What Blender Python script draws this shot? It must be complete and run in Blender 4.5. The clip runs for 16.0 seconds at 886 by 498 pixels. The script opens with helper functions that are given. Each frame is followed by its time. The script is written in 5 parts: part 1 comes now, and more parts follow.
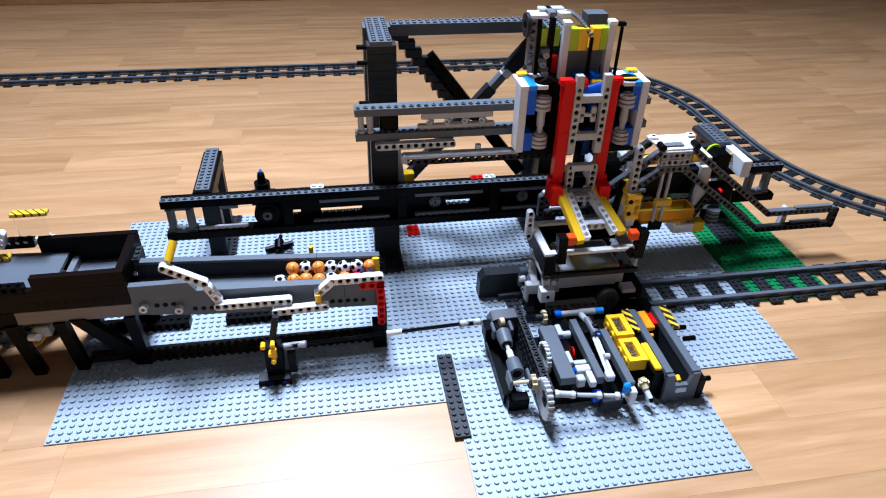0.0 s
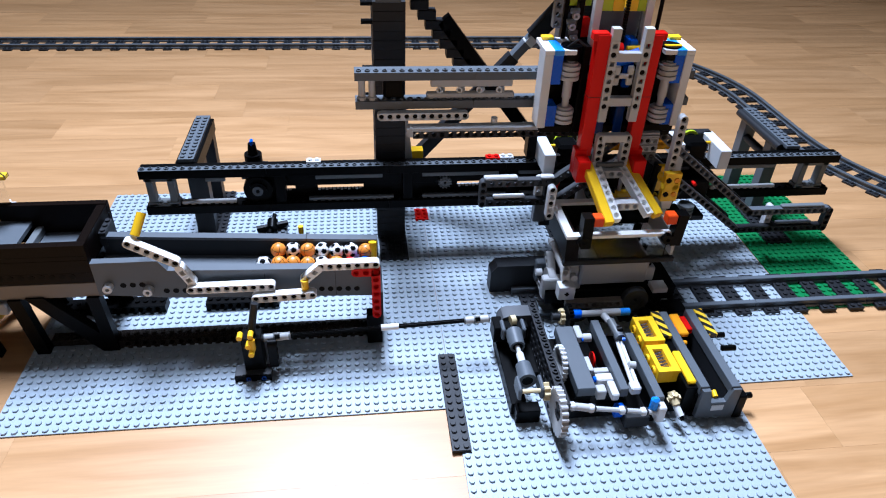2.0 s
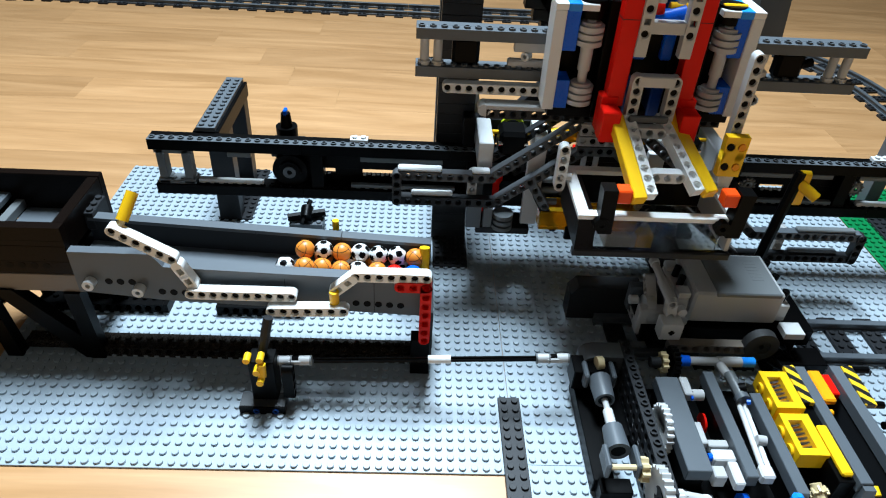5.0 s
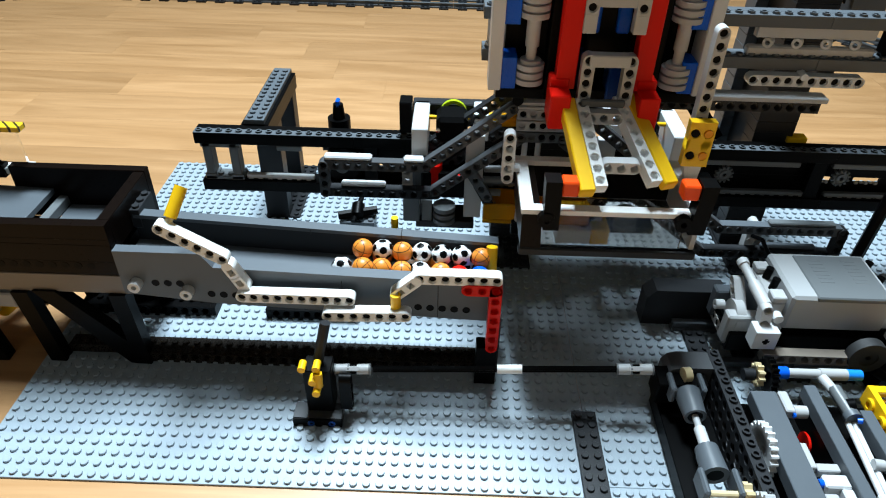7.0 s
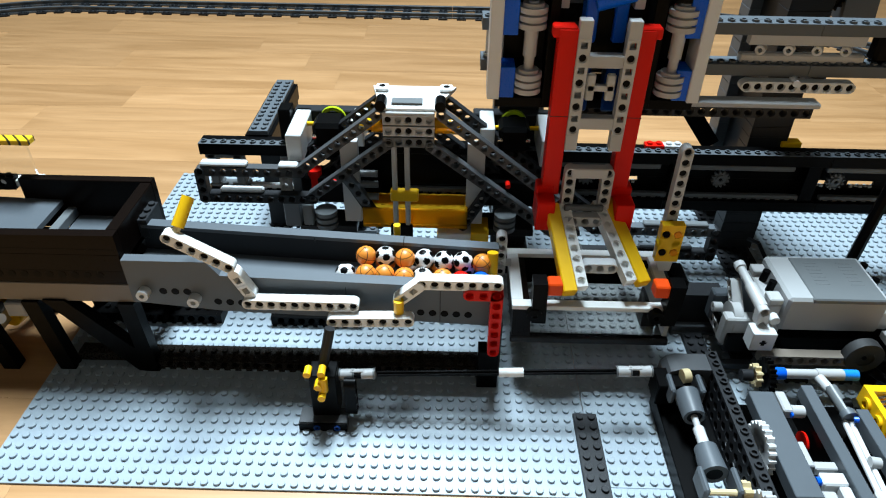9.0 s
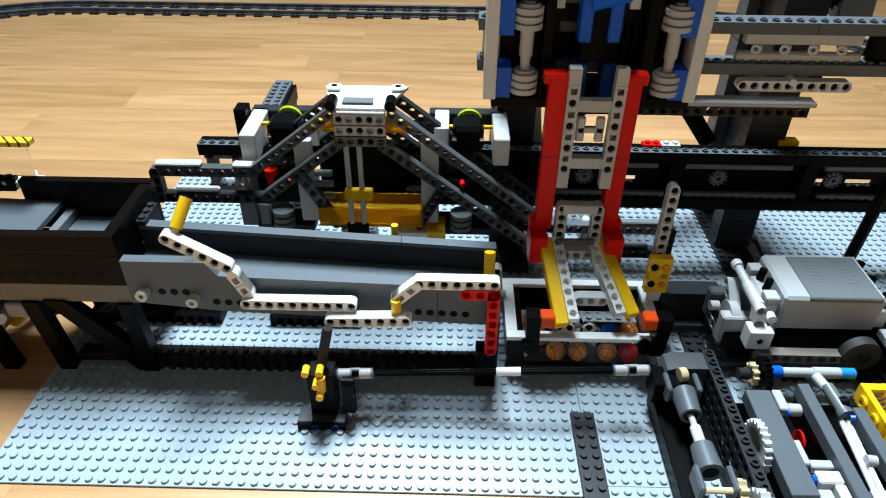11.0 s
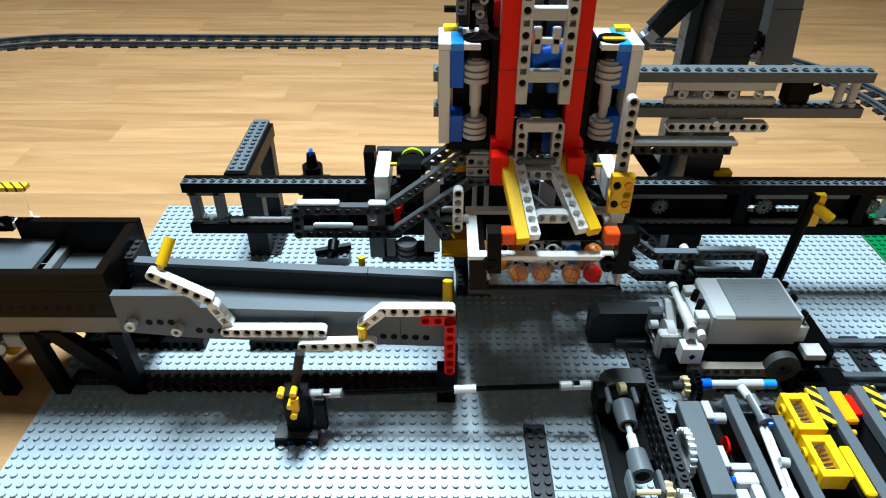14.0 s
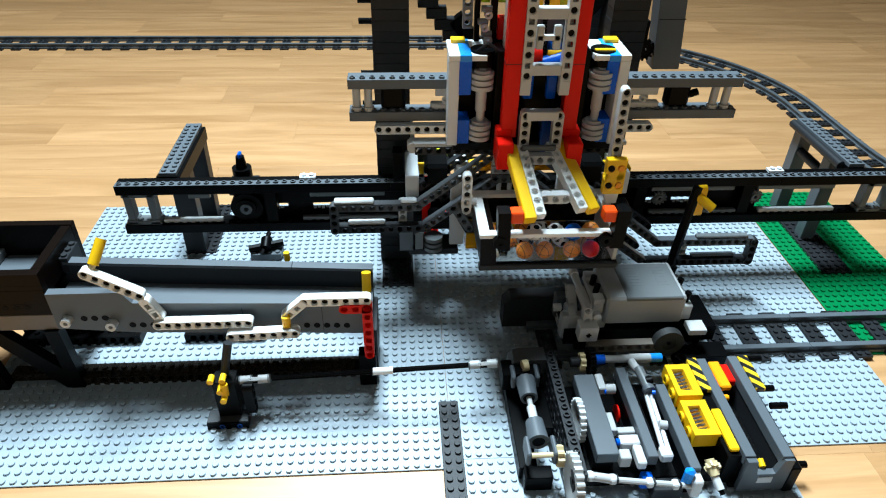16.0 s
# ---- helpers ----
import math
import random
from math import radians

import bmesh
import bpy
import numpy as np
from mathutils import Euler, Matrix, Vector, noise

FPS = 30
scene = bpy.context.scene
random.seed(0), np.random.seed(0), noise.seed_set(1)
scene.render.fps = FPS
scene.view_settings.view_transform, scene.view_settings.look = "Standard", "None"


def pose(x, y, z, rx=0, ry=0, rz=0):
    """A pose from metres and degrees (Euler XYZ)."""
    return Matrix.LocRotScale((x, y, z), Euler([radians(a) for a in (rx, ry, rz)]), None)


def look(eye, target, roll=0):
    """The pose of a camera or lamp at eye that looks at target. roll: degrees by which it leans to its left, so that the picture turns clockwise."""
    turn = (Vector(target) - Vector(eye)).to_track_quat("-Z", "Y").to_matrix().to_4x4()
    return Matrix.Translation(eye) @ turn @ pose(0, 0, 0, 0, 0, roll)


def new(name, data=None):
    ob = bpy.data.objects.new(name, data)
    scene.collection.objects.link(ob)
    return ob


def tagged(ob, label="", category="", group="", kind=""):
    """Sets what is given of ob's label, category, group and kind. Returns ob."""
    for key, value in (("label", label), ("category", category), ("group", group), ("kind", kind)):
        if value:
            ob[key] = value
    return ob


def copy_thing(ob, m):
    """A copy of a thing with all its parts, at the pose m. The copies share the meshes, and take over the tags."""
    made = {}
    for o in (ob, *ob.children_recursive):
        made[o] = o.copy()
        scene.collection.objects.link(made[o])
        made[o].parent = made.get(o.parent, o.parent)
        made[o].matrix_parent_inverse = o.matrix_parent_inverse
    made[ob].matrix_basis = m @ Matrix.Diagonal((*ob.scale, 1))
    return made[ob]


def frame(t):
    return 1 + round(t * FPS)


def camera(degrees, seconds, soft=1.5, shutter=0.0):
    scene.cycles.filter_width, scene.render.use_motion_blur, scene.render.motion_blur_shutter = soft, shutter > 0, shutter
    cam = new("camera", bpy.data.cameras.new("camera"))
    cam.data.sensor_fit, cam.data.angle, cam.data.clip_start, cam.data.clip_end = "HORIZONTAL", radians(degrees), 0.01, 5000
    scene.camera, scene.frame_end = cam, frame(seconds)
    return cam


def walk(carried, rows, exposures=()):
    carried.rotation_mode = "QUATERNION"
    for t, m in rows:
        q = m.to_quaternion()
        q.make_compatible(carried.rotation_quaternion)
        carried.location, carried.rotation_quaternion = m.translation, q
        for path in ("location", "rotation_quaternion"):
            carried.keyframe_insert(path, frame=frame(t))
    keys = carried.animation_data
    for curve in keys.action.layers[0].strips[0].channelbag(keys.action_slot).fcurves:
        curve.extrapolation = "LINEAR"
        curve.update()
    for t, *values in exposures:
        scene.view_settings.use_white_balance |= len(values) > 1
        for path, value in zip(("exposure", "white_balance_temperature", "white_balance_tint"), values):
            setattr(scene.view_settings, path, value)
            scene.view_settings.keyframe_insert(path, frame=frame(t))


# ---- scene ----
cam = camera(66.6, 16.0, soft=1.1)
PATH = [
    (0, (-0.099, -0.46, 0.509), (0.194, 1.16, -0.627), 1.6),
    (0.5, (-0.097, -0.458, 0.505), (0.165, 1.162, -0.638), 1.9),
    (1, (-0.091, -0.447, 0.497), (0.166, 1.184, -0.632), 2.3),
    (1.5, (-0.08, -0.423, 0.474), (0.17, 1.194, -0.676), 2.4),
    (2, (-0.072, -0.396, 0.456), (0.155, 1.219, -0.702), 2.5),
    (2.5, (-0.066, -0.373, 0.449), (0.149, 1.256, -0.692), 2.8),
    (3, (-0.068, -0.358, 0.442), (0.145, 1.27, -0.7), 4.0),
    (5.5, (-0.075, -0.254, 0.374), (-0.025, 1.341, -0.831), 3.1),
    (6, (-0.087, -0.246, 0.364), (-0.059, 1.347, -0.846), 2.7),
    (6.5, (-0.095, -0.241, 0.359), (-0.089, 1.354, -0.848), 2.2),
    (7, (-0.095, -0.238, 0.362), (-0.11, 1.363, -0.836), 1.6),
    (7.5, (-0.097, -0.238, 0.365), (-0.106, 1.363, -0.833), 1.7),
    (8, (-0.095, -0.242, 0.367), (-0.11, 1.362, -0.828), 1.2),
    (8.5, (-0.094, -0.246, 0.368), (-0.118, 1.366, -0.815), 0.8),
    (9, (-0.095, -0.246, 0.366), (-0.115, 1.37, -0.812), 0.9),
    (11.5, (-0.09, -0.248, 0.369), (-0.118, 1.366, -0.812), 0.5),
    (12, (-0.088, -0.252, 0.373), (-0.111, 1.365, -0.804), 0.5),
    (12.5, (-0.084, -0.257, 0.378), (-0.107, 1.367, -0.789), 0.3),
    (13, (-0.082, -0.26, 0.387), (-0.099, 1.367, -0.776), 0.4),
    (13.5, (-0.078, -0.267, 0.4), (-0.073, 1.362, -0.761), 0.8),
    (14, (-0.071, -0.278, 0.407), (-0.064, 1.357, -0.746), 0.3),
    (14.5, (-0.062, -0.289, 0.416), (-0.034, 1.343, -0.741), 0.2),
    (15, (-0.055, -0.296, 0.419), (-0.002, 1.343, -0.726), 0.3),
    (15.5, (-0.046, -0.301, 0.423), (0.05, 1.33, -0.73), 1.0),
    (16, (-0.037, -0.317, 0.434), (0.089, 1.303, -0.733), 1.4),
]
walk(cam, [(t, look(eye, target, roll)) for t, eye, target, roll in PATH],
     [(0, 0.0, 5850, 27), (3.2, 0.0, 5900, 22), (5.3, 0.0, 6400, 11), (9.2, 0.0, 6500, 10), (11.5, 0.08, 6500, 10), (13.5, 0.16, 6450, 7), (16, 0.18, 6350, 7)])

# ---- world, light ----
S = 0.008                                  # one stud pitch in metres; all places below are in studs
world = bpy.data.worlds.new("world")
scene.world = world
world.use_nodes = True
wn = world.node_tree.nodes
sky = wn.new("ShaderNodeTexSky")
sky.sky_type, sky.sun_disc, sky.sun_elevation, sky.sun_rotation = "NISHITA", False, radians(40), radians(-10)
world.node_tree.links.new(sky.outputs[0], wn["Background"].inputs[0])
wn["Background"].inputs[1].default_value = 0.10


def window_light(name, eye, target, w, h, watts, colour):
    d = bpy.data.lights.new(name, "AREA")
    d.shape, d.size, d.size_y, d.energy, d.color = "RECTANGLE", w, h, watts, colour
    ob = new(name, d)
    ob.matrix_world = look(eye, target)
    return ob


# daylight through the sloping roof window beyond the models
window_light("roof_window_daylight", (-0.15, 0.78, 2.09), (-0.21, -0.093, 1.66), 0.44, 1.08, 197, (0.705, 0.875, 0.99))


# ---- materials ----
def nodes_of(name):
    m = bpy.data.materials.new(name)
    m.use_nodes = True
    nt = m.node_tree
    return m, nt, nt.nodes["Principled BSDF"]


def node(nt, kind, **inputs):
    n = nt.nodes.new(kind)
    for k, v in inputs.items():
        n.inputs[k.replace("_", " ")].default_value = v
    return n


def plastic(name, rgb, rough=0.32, vary=0.10, metal=0.0, scale=1.0, spec=0.4):
    """Moulded plastic: fine scuffs in the gloss, faint dust, slight waviness of the faces."""
    m, nt, p = nodes_of(name)
    co = nt.nodes.new("ShaderNodeTexCoord")
    big = node(nt, "ShaderNodeTexNoise", Scale=55.0 * scale, Detail=3.0)
    fine = node(nt, "ShaderNodeTexNoise", Scale=900.0 * scale, Detail=4.0)
    for n in (big, fine):
        nt.links.new(co.outputs["Object"], n.inputs["Vector"])
    info = nt.nodes.new("ShaderNodeObjectInfo")
    hsv = node(nt, "ShaderNodeHueSaturation", Color=(*rgb, 1))
    ad = nt.nodes.new("ShaderNodeMath")
    ad.operation = "ADD"
    nt.links.new(big.outputs["Fac"], ad.inputs[0])
    nt.links.new(info.outputs["Random"], ad.inputs[1])
    mr = node(nt, "ShaderNodeMapRange", From_Min=0.3, From_Max=1.7, To_Min=1 - vary, To_Max=1 + vary)
    nt.links.new(ad.outputs[0], mr.inputs["Value"])
    nt.links.new(mr.outputs[0], hsv.inputs["Value"])
    nt.links.new(hsv.outputs[0], p.inputs["Base Color"])
    rr = node(nt, "ShaderNodeMapRange", From_Min=0.3, From_Max=0.7, To_Min=max(0.05, rough - 0.03), To_Max=rough + 0.06)
    nt.links.new(fine.outputs["Fac"], rr.inputs["Value"])
    nt.links.new(rr.outputs[0], p.inputs["Roughness"])
    b = node(nt, "ShaderNodeBump", Strength=0.06, Distance=0.0004)
    nt.links.new(big.outputs["Fac"], b.inputs["Height"])
    nt.links.new(b.outputs[0], p.inputs["Normal"])
    p.inputs["Metallic"].default_value = metal
    p.inputs["Specular IOR Level"].default_value = spec
    return m


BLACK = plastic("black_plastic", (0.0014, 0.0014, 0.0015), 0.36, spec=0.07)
DARK = plastic("dark_grey_plastic", (0.017, 0.018, 0.020), 0.42, spec=0.22)
LIDGREY = plastic("lid_grey_plastic", (0.13, 0.14, 0.143), 0.36, 0.05)
BATTERY = plastic("battery_box_grey_plastic", (0.34, 0.345, 0.345), 0.38, 0.05)
TAUPE = plastic("taupe_plastic", (0.15, 0.125, 0.10), 0.36)
SLATE = plastic("slate_grey_plastic", (0.062, 0.065, 0.069), 0.36)
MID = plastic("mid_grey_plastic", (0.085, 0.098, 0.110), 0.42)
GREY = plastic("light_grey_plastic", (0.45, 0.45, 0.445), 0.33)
PALE = plastic("pale_grey_plastic", (0.61, 0.62, 0.62), 0.33)
WHITE = plastic("white_plastic", (0.78, 0.78, 0.76), 0.30)
PLATE = plastic("baseplate_grey_plastic", (0.342, 0.398, 0.438), 0.36, 0.06)
GREEN = plastic("green_plastic", (0.0, 0.16, 0.045), 0.36)
RED = plastic("red_plastic", (0.66, 0.008, 0.003), 0.32, spec=0.14)
ORANGE = plastic("orange_plastic", (0.85, 0.075, 0.006), 0.32, spec=0.25)
YELLOW = plastic("yellow_plastic", (0.90, 0.52, 0.008), 0.32, spec=0.3)
BALLYELLOW = plastic("amber_yellow_plastic", (0.88, 0.33, 0.006), 0.3, spec=0.3)
LIME = plastic("lime_plastic", (0.40, 0.53, 0.010), 0.30)
# the blue plastic again, darkened for parts that sit in shade
SHADEBLUE = plastic("shaded_blue_plastic", (0.003, 0.045, 0.24), 0.30, spec=0.25)
UMBER = plastic("umber_sheen_plastic", (0.017, 0.013, 0.010), 0.26, spec=0.3)
BLUE = plastic("blue_plastic", (0.002, 0.10, 0.62), 0.28, spec=0.22)
AZURE = plastic("azure_plastic", (0.012, 0.25, 0.78), 0.28)
TAN = plastic("tan_plastic", (0.62, 0.50, 0.28), 0.34)
BROWN = plastic("dark_brown_plastic", (0.005, 0.0028, 0.002), 0.30, spec=0.08)
STEEL = plastic("bright_steel", (0.62, 0.62, 0.62), 0.20, 0.05, 1.0)
RUBBER = plastic("black_rubber", (0.014, 0.014, 0.014), 0.65)
# south wall acts as a warm reflector; the other is dark to limit fill
FILLWALL = plastic("fill_wall_paint", (0.19, 0.16, 0.13), 0.8, 0.03, 0.0, 0.02)
DIMWALL = plastic("dim_wall_paint", (0.08, 0.066, 0.052), 0.8, 0.05, 0.0, 0.02)


def clear(name, rgb, rough=0.06):
    m, nt, p = nodes_of(name)
    p.inputs["Base Color"].default_value = (*rgb, 1)
    p.inputs["Transmission Weight"].default_value = 1.0
    p.inputs["Roughness"].default_value = rough
    p.inputs["IOR"].default_value = 1.2
    return m


CLEAR = clear("clear_plastic", (0.95, 0.96, 0.96))
AMBER = clear("clear_amber_plastic", (0.95, 0.48, 0.02))
AMBER.node_tree.nodes["Principled BSDF"].inputs["Transmission Weight"].default_value = 0.65
# clear tray floor, tinted to darken the shadowed baseplate below it
SHADETINT = clear("shade_tint_plastic", (0.62, 0.57, 0.52))


def striped(name, a, b, period, ox=1.0, oy=1.0, share=0.5):
    """Printed hazard stripes, slanting across the tile."""
    m, nt, p = nodes_of(name)
    co = nt.nodes.new("ShaderNodeTexCoord")
    sx = nt.nodes.new("ShaderNodeSeparateXYZ")
    nt.links.new(co.outputs["Object"], sx.inputs[0])
    m1 = nt.nodes.new("ShaderNodeMath"); m1.operation = "MULTIPLY"; m1.inputs[1].default_value = ox
    m2 = nt.nodes.new("ShaderNodeMath"); m2.operation = "MULTIPLY_ADD"; m2.inputs[1].default_value = oy
    m3 = nt.nodes.new("ShaderNodeMath"); m3.operation = "PINGPONG"; m3.inputs[1].default_value = period
    m4 = nt.nodes.new("ShaderNodeMath"); m4.operation = "GREATER_THAN"; m4.inputs[1].default_value = period * (1 - share)
    nt.links.new(sx.outputs[0], m1.inputs[0])
    nt.links.new(sx.outputs[1], m2.inputs[0])
    nt.links.new(m1.outputs[0], m2.inputs[2])
    nt.links.new(m2.outputs[0], m3.inputs[0])
    nt.links.new(m3.outputs[0], m4.inputs[0])
    mx = nt.nodes.new("ShaderNodeMix"); mx.data_type = "RGBA"
    mx.inputs[6].default_value, mx.inputs[7].default_value = (*a, 1), (*b, 1)
    nt.links.new(m4.outputs[0], mx.inputs[0])
    nt.links.new(mx.outputs[2], p.inputs["Base Color"])
    p.inputs["Roughness"].default_value = 0.3
    return m


HAZARD = striped("hazard_stripes", (0.80, 0.50, 0.02), (0.012, 0.012, 0.012), 0.0058)
HAZARDTHIN = striped("thin_hazard_stripes", (0.80, 0.50, 0.02), (0.03, 0.025, 0.012), 0.0036, share=0.26)


def basketball():
    m, nt, p = nodes_of("orange_ball_print")
    co = nt.nodes.new("ShaderNodeTexCoord")
    sx = nt.nodes.new("ShaderNodeSeparateXYZ")
    nt.links.new(co.outputs["Object"], sx.inputs[0])
    last = None
    for k, off in ((0, 0.0), (1, 0.0), (2, 0.0035), (2, -0.0035)):
        a = nt.nodes.new("ShaderNodeMath"); a.operation = "SUBTRACT"; a.inputs[1].default_value = off
        b = nt.nodes.new("ShaderNodeMath"); b.operation = "ABSOLUTE"
        c = nt.nodes.new("ShaderNodeMath"); c.operation = "LESS_THAN"; c.inputs[1].default_value = 0.00022
        nt.links.new(sx.outputs[k], a.inputs[0]); nt.links.new(a.outputs[0], b.inputs[0]); nt.links.new(b.outputs[0], c.inputs[0])
        if last:
            d = nt.nodes.new("ShaderNodeMath"); d.operation = "MAXIMUM"
            nt.links.new(last.outputs[0], d.inputs[0]); nt.links.new(c.outputs[0], d.inputs[1])
            c = d
        last = c
    mx = nt.nodes.new("ShaderNodeMix"); mx.data_type = "RGBA"
    mx.inputs[6].default_value, mx.inputs[7].default_value = (0.80, 0.26, 0.03, 1), (0.05, 0.02, 0.01, 1)
    nt.links.new(last.outputs[0], mx.inputs[0])
    nt.links.new(mx.outputs[2], p.inputs["Base Color"])
    n = node(nt, "ShaderNodeTexNoise", Scale=1500.0)
    nt.links.new(co.outputs["Object"], n.inputs["Vector"])
    b = node(nt, "ShaderNodeBump", Strength=0.2, Distance=0.0002)
    nt.links.new(n.outputs["Fac"], b.inputs["Height"])
    nt.links.new(b.outputs[0], p.inputs["Normal"])
    p.inputs["Roughness"].default_value = 0.4
    return m


BASKET = basketball()


def laminate(name, along=(1, 0, 0)):
    """Beech laminate: long grain, fine pores, each strip in a tone of its own, satin lacquer."""
    m, nt, p = nodes_of(name)
    co = nt.nodes.new("ShaderNodeTexCoord")
    info = nt.nodes.new("ShaderNodeObjectInfo")
    add = nt.nodes.new("ShaderNodeVectorMath"); add.operation = "ADD"
    sc = nt.nodes.new("ShaderNodeVectorMath"); sc.operation = "SCALE"; sc.inputs[0].default_value = (37.0, 11.0, 5.0)
    nt.links.new(info.outputs["Random"], sc.inputs["Scale"])
    nt.links.new(co.outputs["Object"], add.inputs[0])
    nt.links.new(sc.outputs[0], add.inputs[1])
    mp = node(nt, "ShaderNodeMapping", Scale=(1.9, 19.0, 1.0))
    nt.links.new(add.outputs[0], mp.inputs["Vector"])
    g = node(nt, "ShaderNodeTexNoise", Scale=1.6, Detail=5.0, Distortion=1.6)
    nt.links.new(mp.outputs[0], g.inputs["Vector"])
    mp2 = node(nt, "ShaderNodeMapping", Scale=(30.0, 420.0, 1.0))
    nt.links.new(add.outputs[0], mp2.inputs["Vector"])
    f = node(nt, "ShaderNodeTexNoise", Scale=1.0, Detail=3.0)
    nt.links.new(mp2.outputs[0], f.inputs["Vector"])
    ramp = nt.nodes.new("ShaderNodeValToRGB")
    e = ramp.color_ramp.elements
    e[0].position, e[0].color = 0.24, (0.375, 0.190, 0.074, 1)
    e[1].position, e[1].color = 0.72, (0.545, 0.298, 0.132, 1)
    nt.links.new(g.outputs["Fac"], ramp.inputs[0])
    hsv = nt.nodes.new("ShaderNodeHueSaturation")
    mr = node(nt, "ShaderNodeMapRange", To_Min=0.89, To_Max=1.09)
    nt.links.new(info.outputs["Random"], mr.inputs["Value"])
    fm = node(nt, "ShaderNodeMapRange", From_Min=0.3, From_Max=0.7, To_Min=0.95, To_Max=1.04)
    nt.links.new(f.outputs["Fac"], fm.inputs["Value"])
    mu = nt.nodes.new("ShaderNodeMath"); mu.operation = "MULTIPLY"
    nt.links.new(mr.outputs[0], mu.inputs[0]); nt.links.new(fm.outputs[0], mu.inputs[1])
    nt.links.new(mu.outputs[0], hsv.inputs["Value"])
    nt.links.new(ramp.outputs[0], hsv.inputs["Color"])
    nt.links.new(hsv.outputs[0], p.inputs["Base Color"])
    rr = node(nt, "ShaderNodeMapRange", From_Min=0.3, From_Max=0.7, To_Min=0.34, To_Max=0.46)
    nt.links.new(g.outputs["Fac"], rr.inputs["Value"])
    nt.links.new(rr.outputs[0], p.inputs["Roughness"])
    p.inputs["Specular IOR Level"].default_value = 0.5
    b = node(nt, "ShaderNodeBump", Strength=0.08, Distance=0.0005)
    nt.links.new(f.outputs["Fac"], b.inputs["Height"])
    nt.links.new(b.outputs[0], p.inputs["Normal"])
    return m


WOOD = laminate("beech_laminate")


# ---- building kit (in studs) ----
class Kit:
    """Gathers faces for one mesh."""

    def __init__(self):
        self.v, self.f = [], []

    def add(self, vs, fs, m=None):
        k = len(self.v)
        self.v += [tuple(m @ Vector(p)) for p in vs] if m is not None else [tuple(p) for p in vs]
        self.f += [tuple(i + k for i in face) for face in fs]
        return self

    def box(self, x0, x1, y0, y1, z0, z1, c=0.05, m=None):
        c = min(c, (x1 - x0) / 3, (y1 - y0) / 3, (z1 - z0) / 3)
        lo, hi = (x0, y0, z0), (x1, y1, z1)
        idx, vs = {}, []
        for sx in (0, 1):
            for sy in (0, 1):
                for sz in (0, 1):
                    s3 = (sx, sy, sz)
                    for ax in range(3):
                        p = [0, 0, 0]
                        for a in range(3):
                            e = hi[a] if s3[a] else lo[a]
                            p[a] = e if a == ax else (e - c if s3[a] else e + c)
                        idx[s3, ax] = len(vs)
                        vs.append(p)
        fs = []
        for ax in range(3):
            a, b = [k for k in range(3) if k != ax]
            for s in (0, 1):
                q = []
                for u, w in ((0, 0), (1, 0), (1, 1), (0, 1)):
                    k3 = [0, 0, 0]
                    k3[ax], k3[a], k3[b] = s, u, w
                    q.append(idx[tuple(k3), ax])
                fs.append(tuple(q))
            for u in (0, 1):
                for w in (0, 1):
                    k0, k1 = [0, 0, 0], [0, 0, 0]
                    k0[a] = k1[a] = u
                    k0[b] = k1[b] = w
                    k0[ax], k1[ax] = 0, 1
                    fs.append((idx[tuple(k0), a], idx[tuple(k1), a], idx[tuple(k1), b], idx[tuple(k0), b]))
        for s3 in [(i, j, k) for i in (0, 1) for j in (0, 1) for k in (0, 1)]:
            fs.append((idx[s3, 0], idx[s3, 1], idx[s3, 2]))
        return self.add(vs, fs, m)

    def rod(self, p0, p1, r, n=14, r2=None, hole=0.0, m=None):
        p0, p1 = Vector(p0), Vector(p1)
        d = (p1 - p0).normalized()
        u = d.orthogonal().normalized()
        w = d.cross(u)
        r2 = r if r2 is None else r2
        vs, fs = [], []
        for p, rr in ((p0, r), (p1, r2)):
            for k in range(n):
                a = 2 * math.pi * k / n
                vs.append(p + (u * math.cos(a) + w * math.sin(a)) * rr)
        for k in range(n):
            fs.append((k, (k + 1) % n, n + (k + 1) % n, n + k))
        if hole:
            for p in (p0, p1):
                for k in range(n):
                    a = 2 * math.pi * k / n
                    vs.append(p + (u * math.cos(a) + w * math.sin(a)) * hole)
            for k in range(n):
                j = (k + 1) % n
                fs += [(k, j, 2 * n + j, 2 * n + k), (n + k, n + j, 3 * n + j, 3 * n + k), (2 * n + k, 2 * n + j, 3 * n + j, 3 * n + k)]
        else:
            fs += [tuple(range(n)), tuple(range(n, 2 * n))]
        return self.add(vs, fs, m)

    def studs(self, xs, ys, z, r=0.30, h=0.21, n=10, m=None):
        ring = [(math.cos(2 * math.pi * k / n), math.sin(2 * math.pi * k / n)) for k in range(n)]
        for x in xs:
            for y in ys:
                vs = [(x + a * r, y + b * r, z - 0.02) for a, b in ring] + [(x + a * r, y + b * r, z + h - 0.03) for a, b in ring]
                vs += [(x + a * (r - 0.03), y + b * (r - 0.03), z + h) for a, b in ring]
                fs = [(k, (k + 1) % n, n + (k + 1) % n, n + k) for k in range(n)]
                fs += [(n + k, n + (k + 1) % n, 2 * n + (k + 1) % n, 2 * n + k) for k in range(n)]
                fs.append(tuple(range(2 * n, 3 * n)))
                self.add(vs, fs, m)
        return self

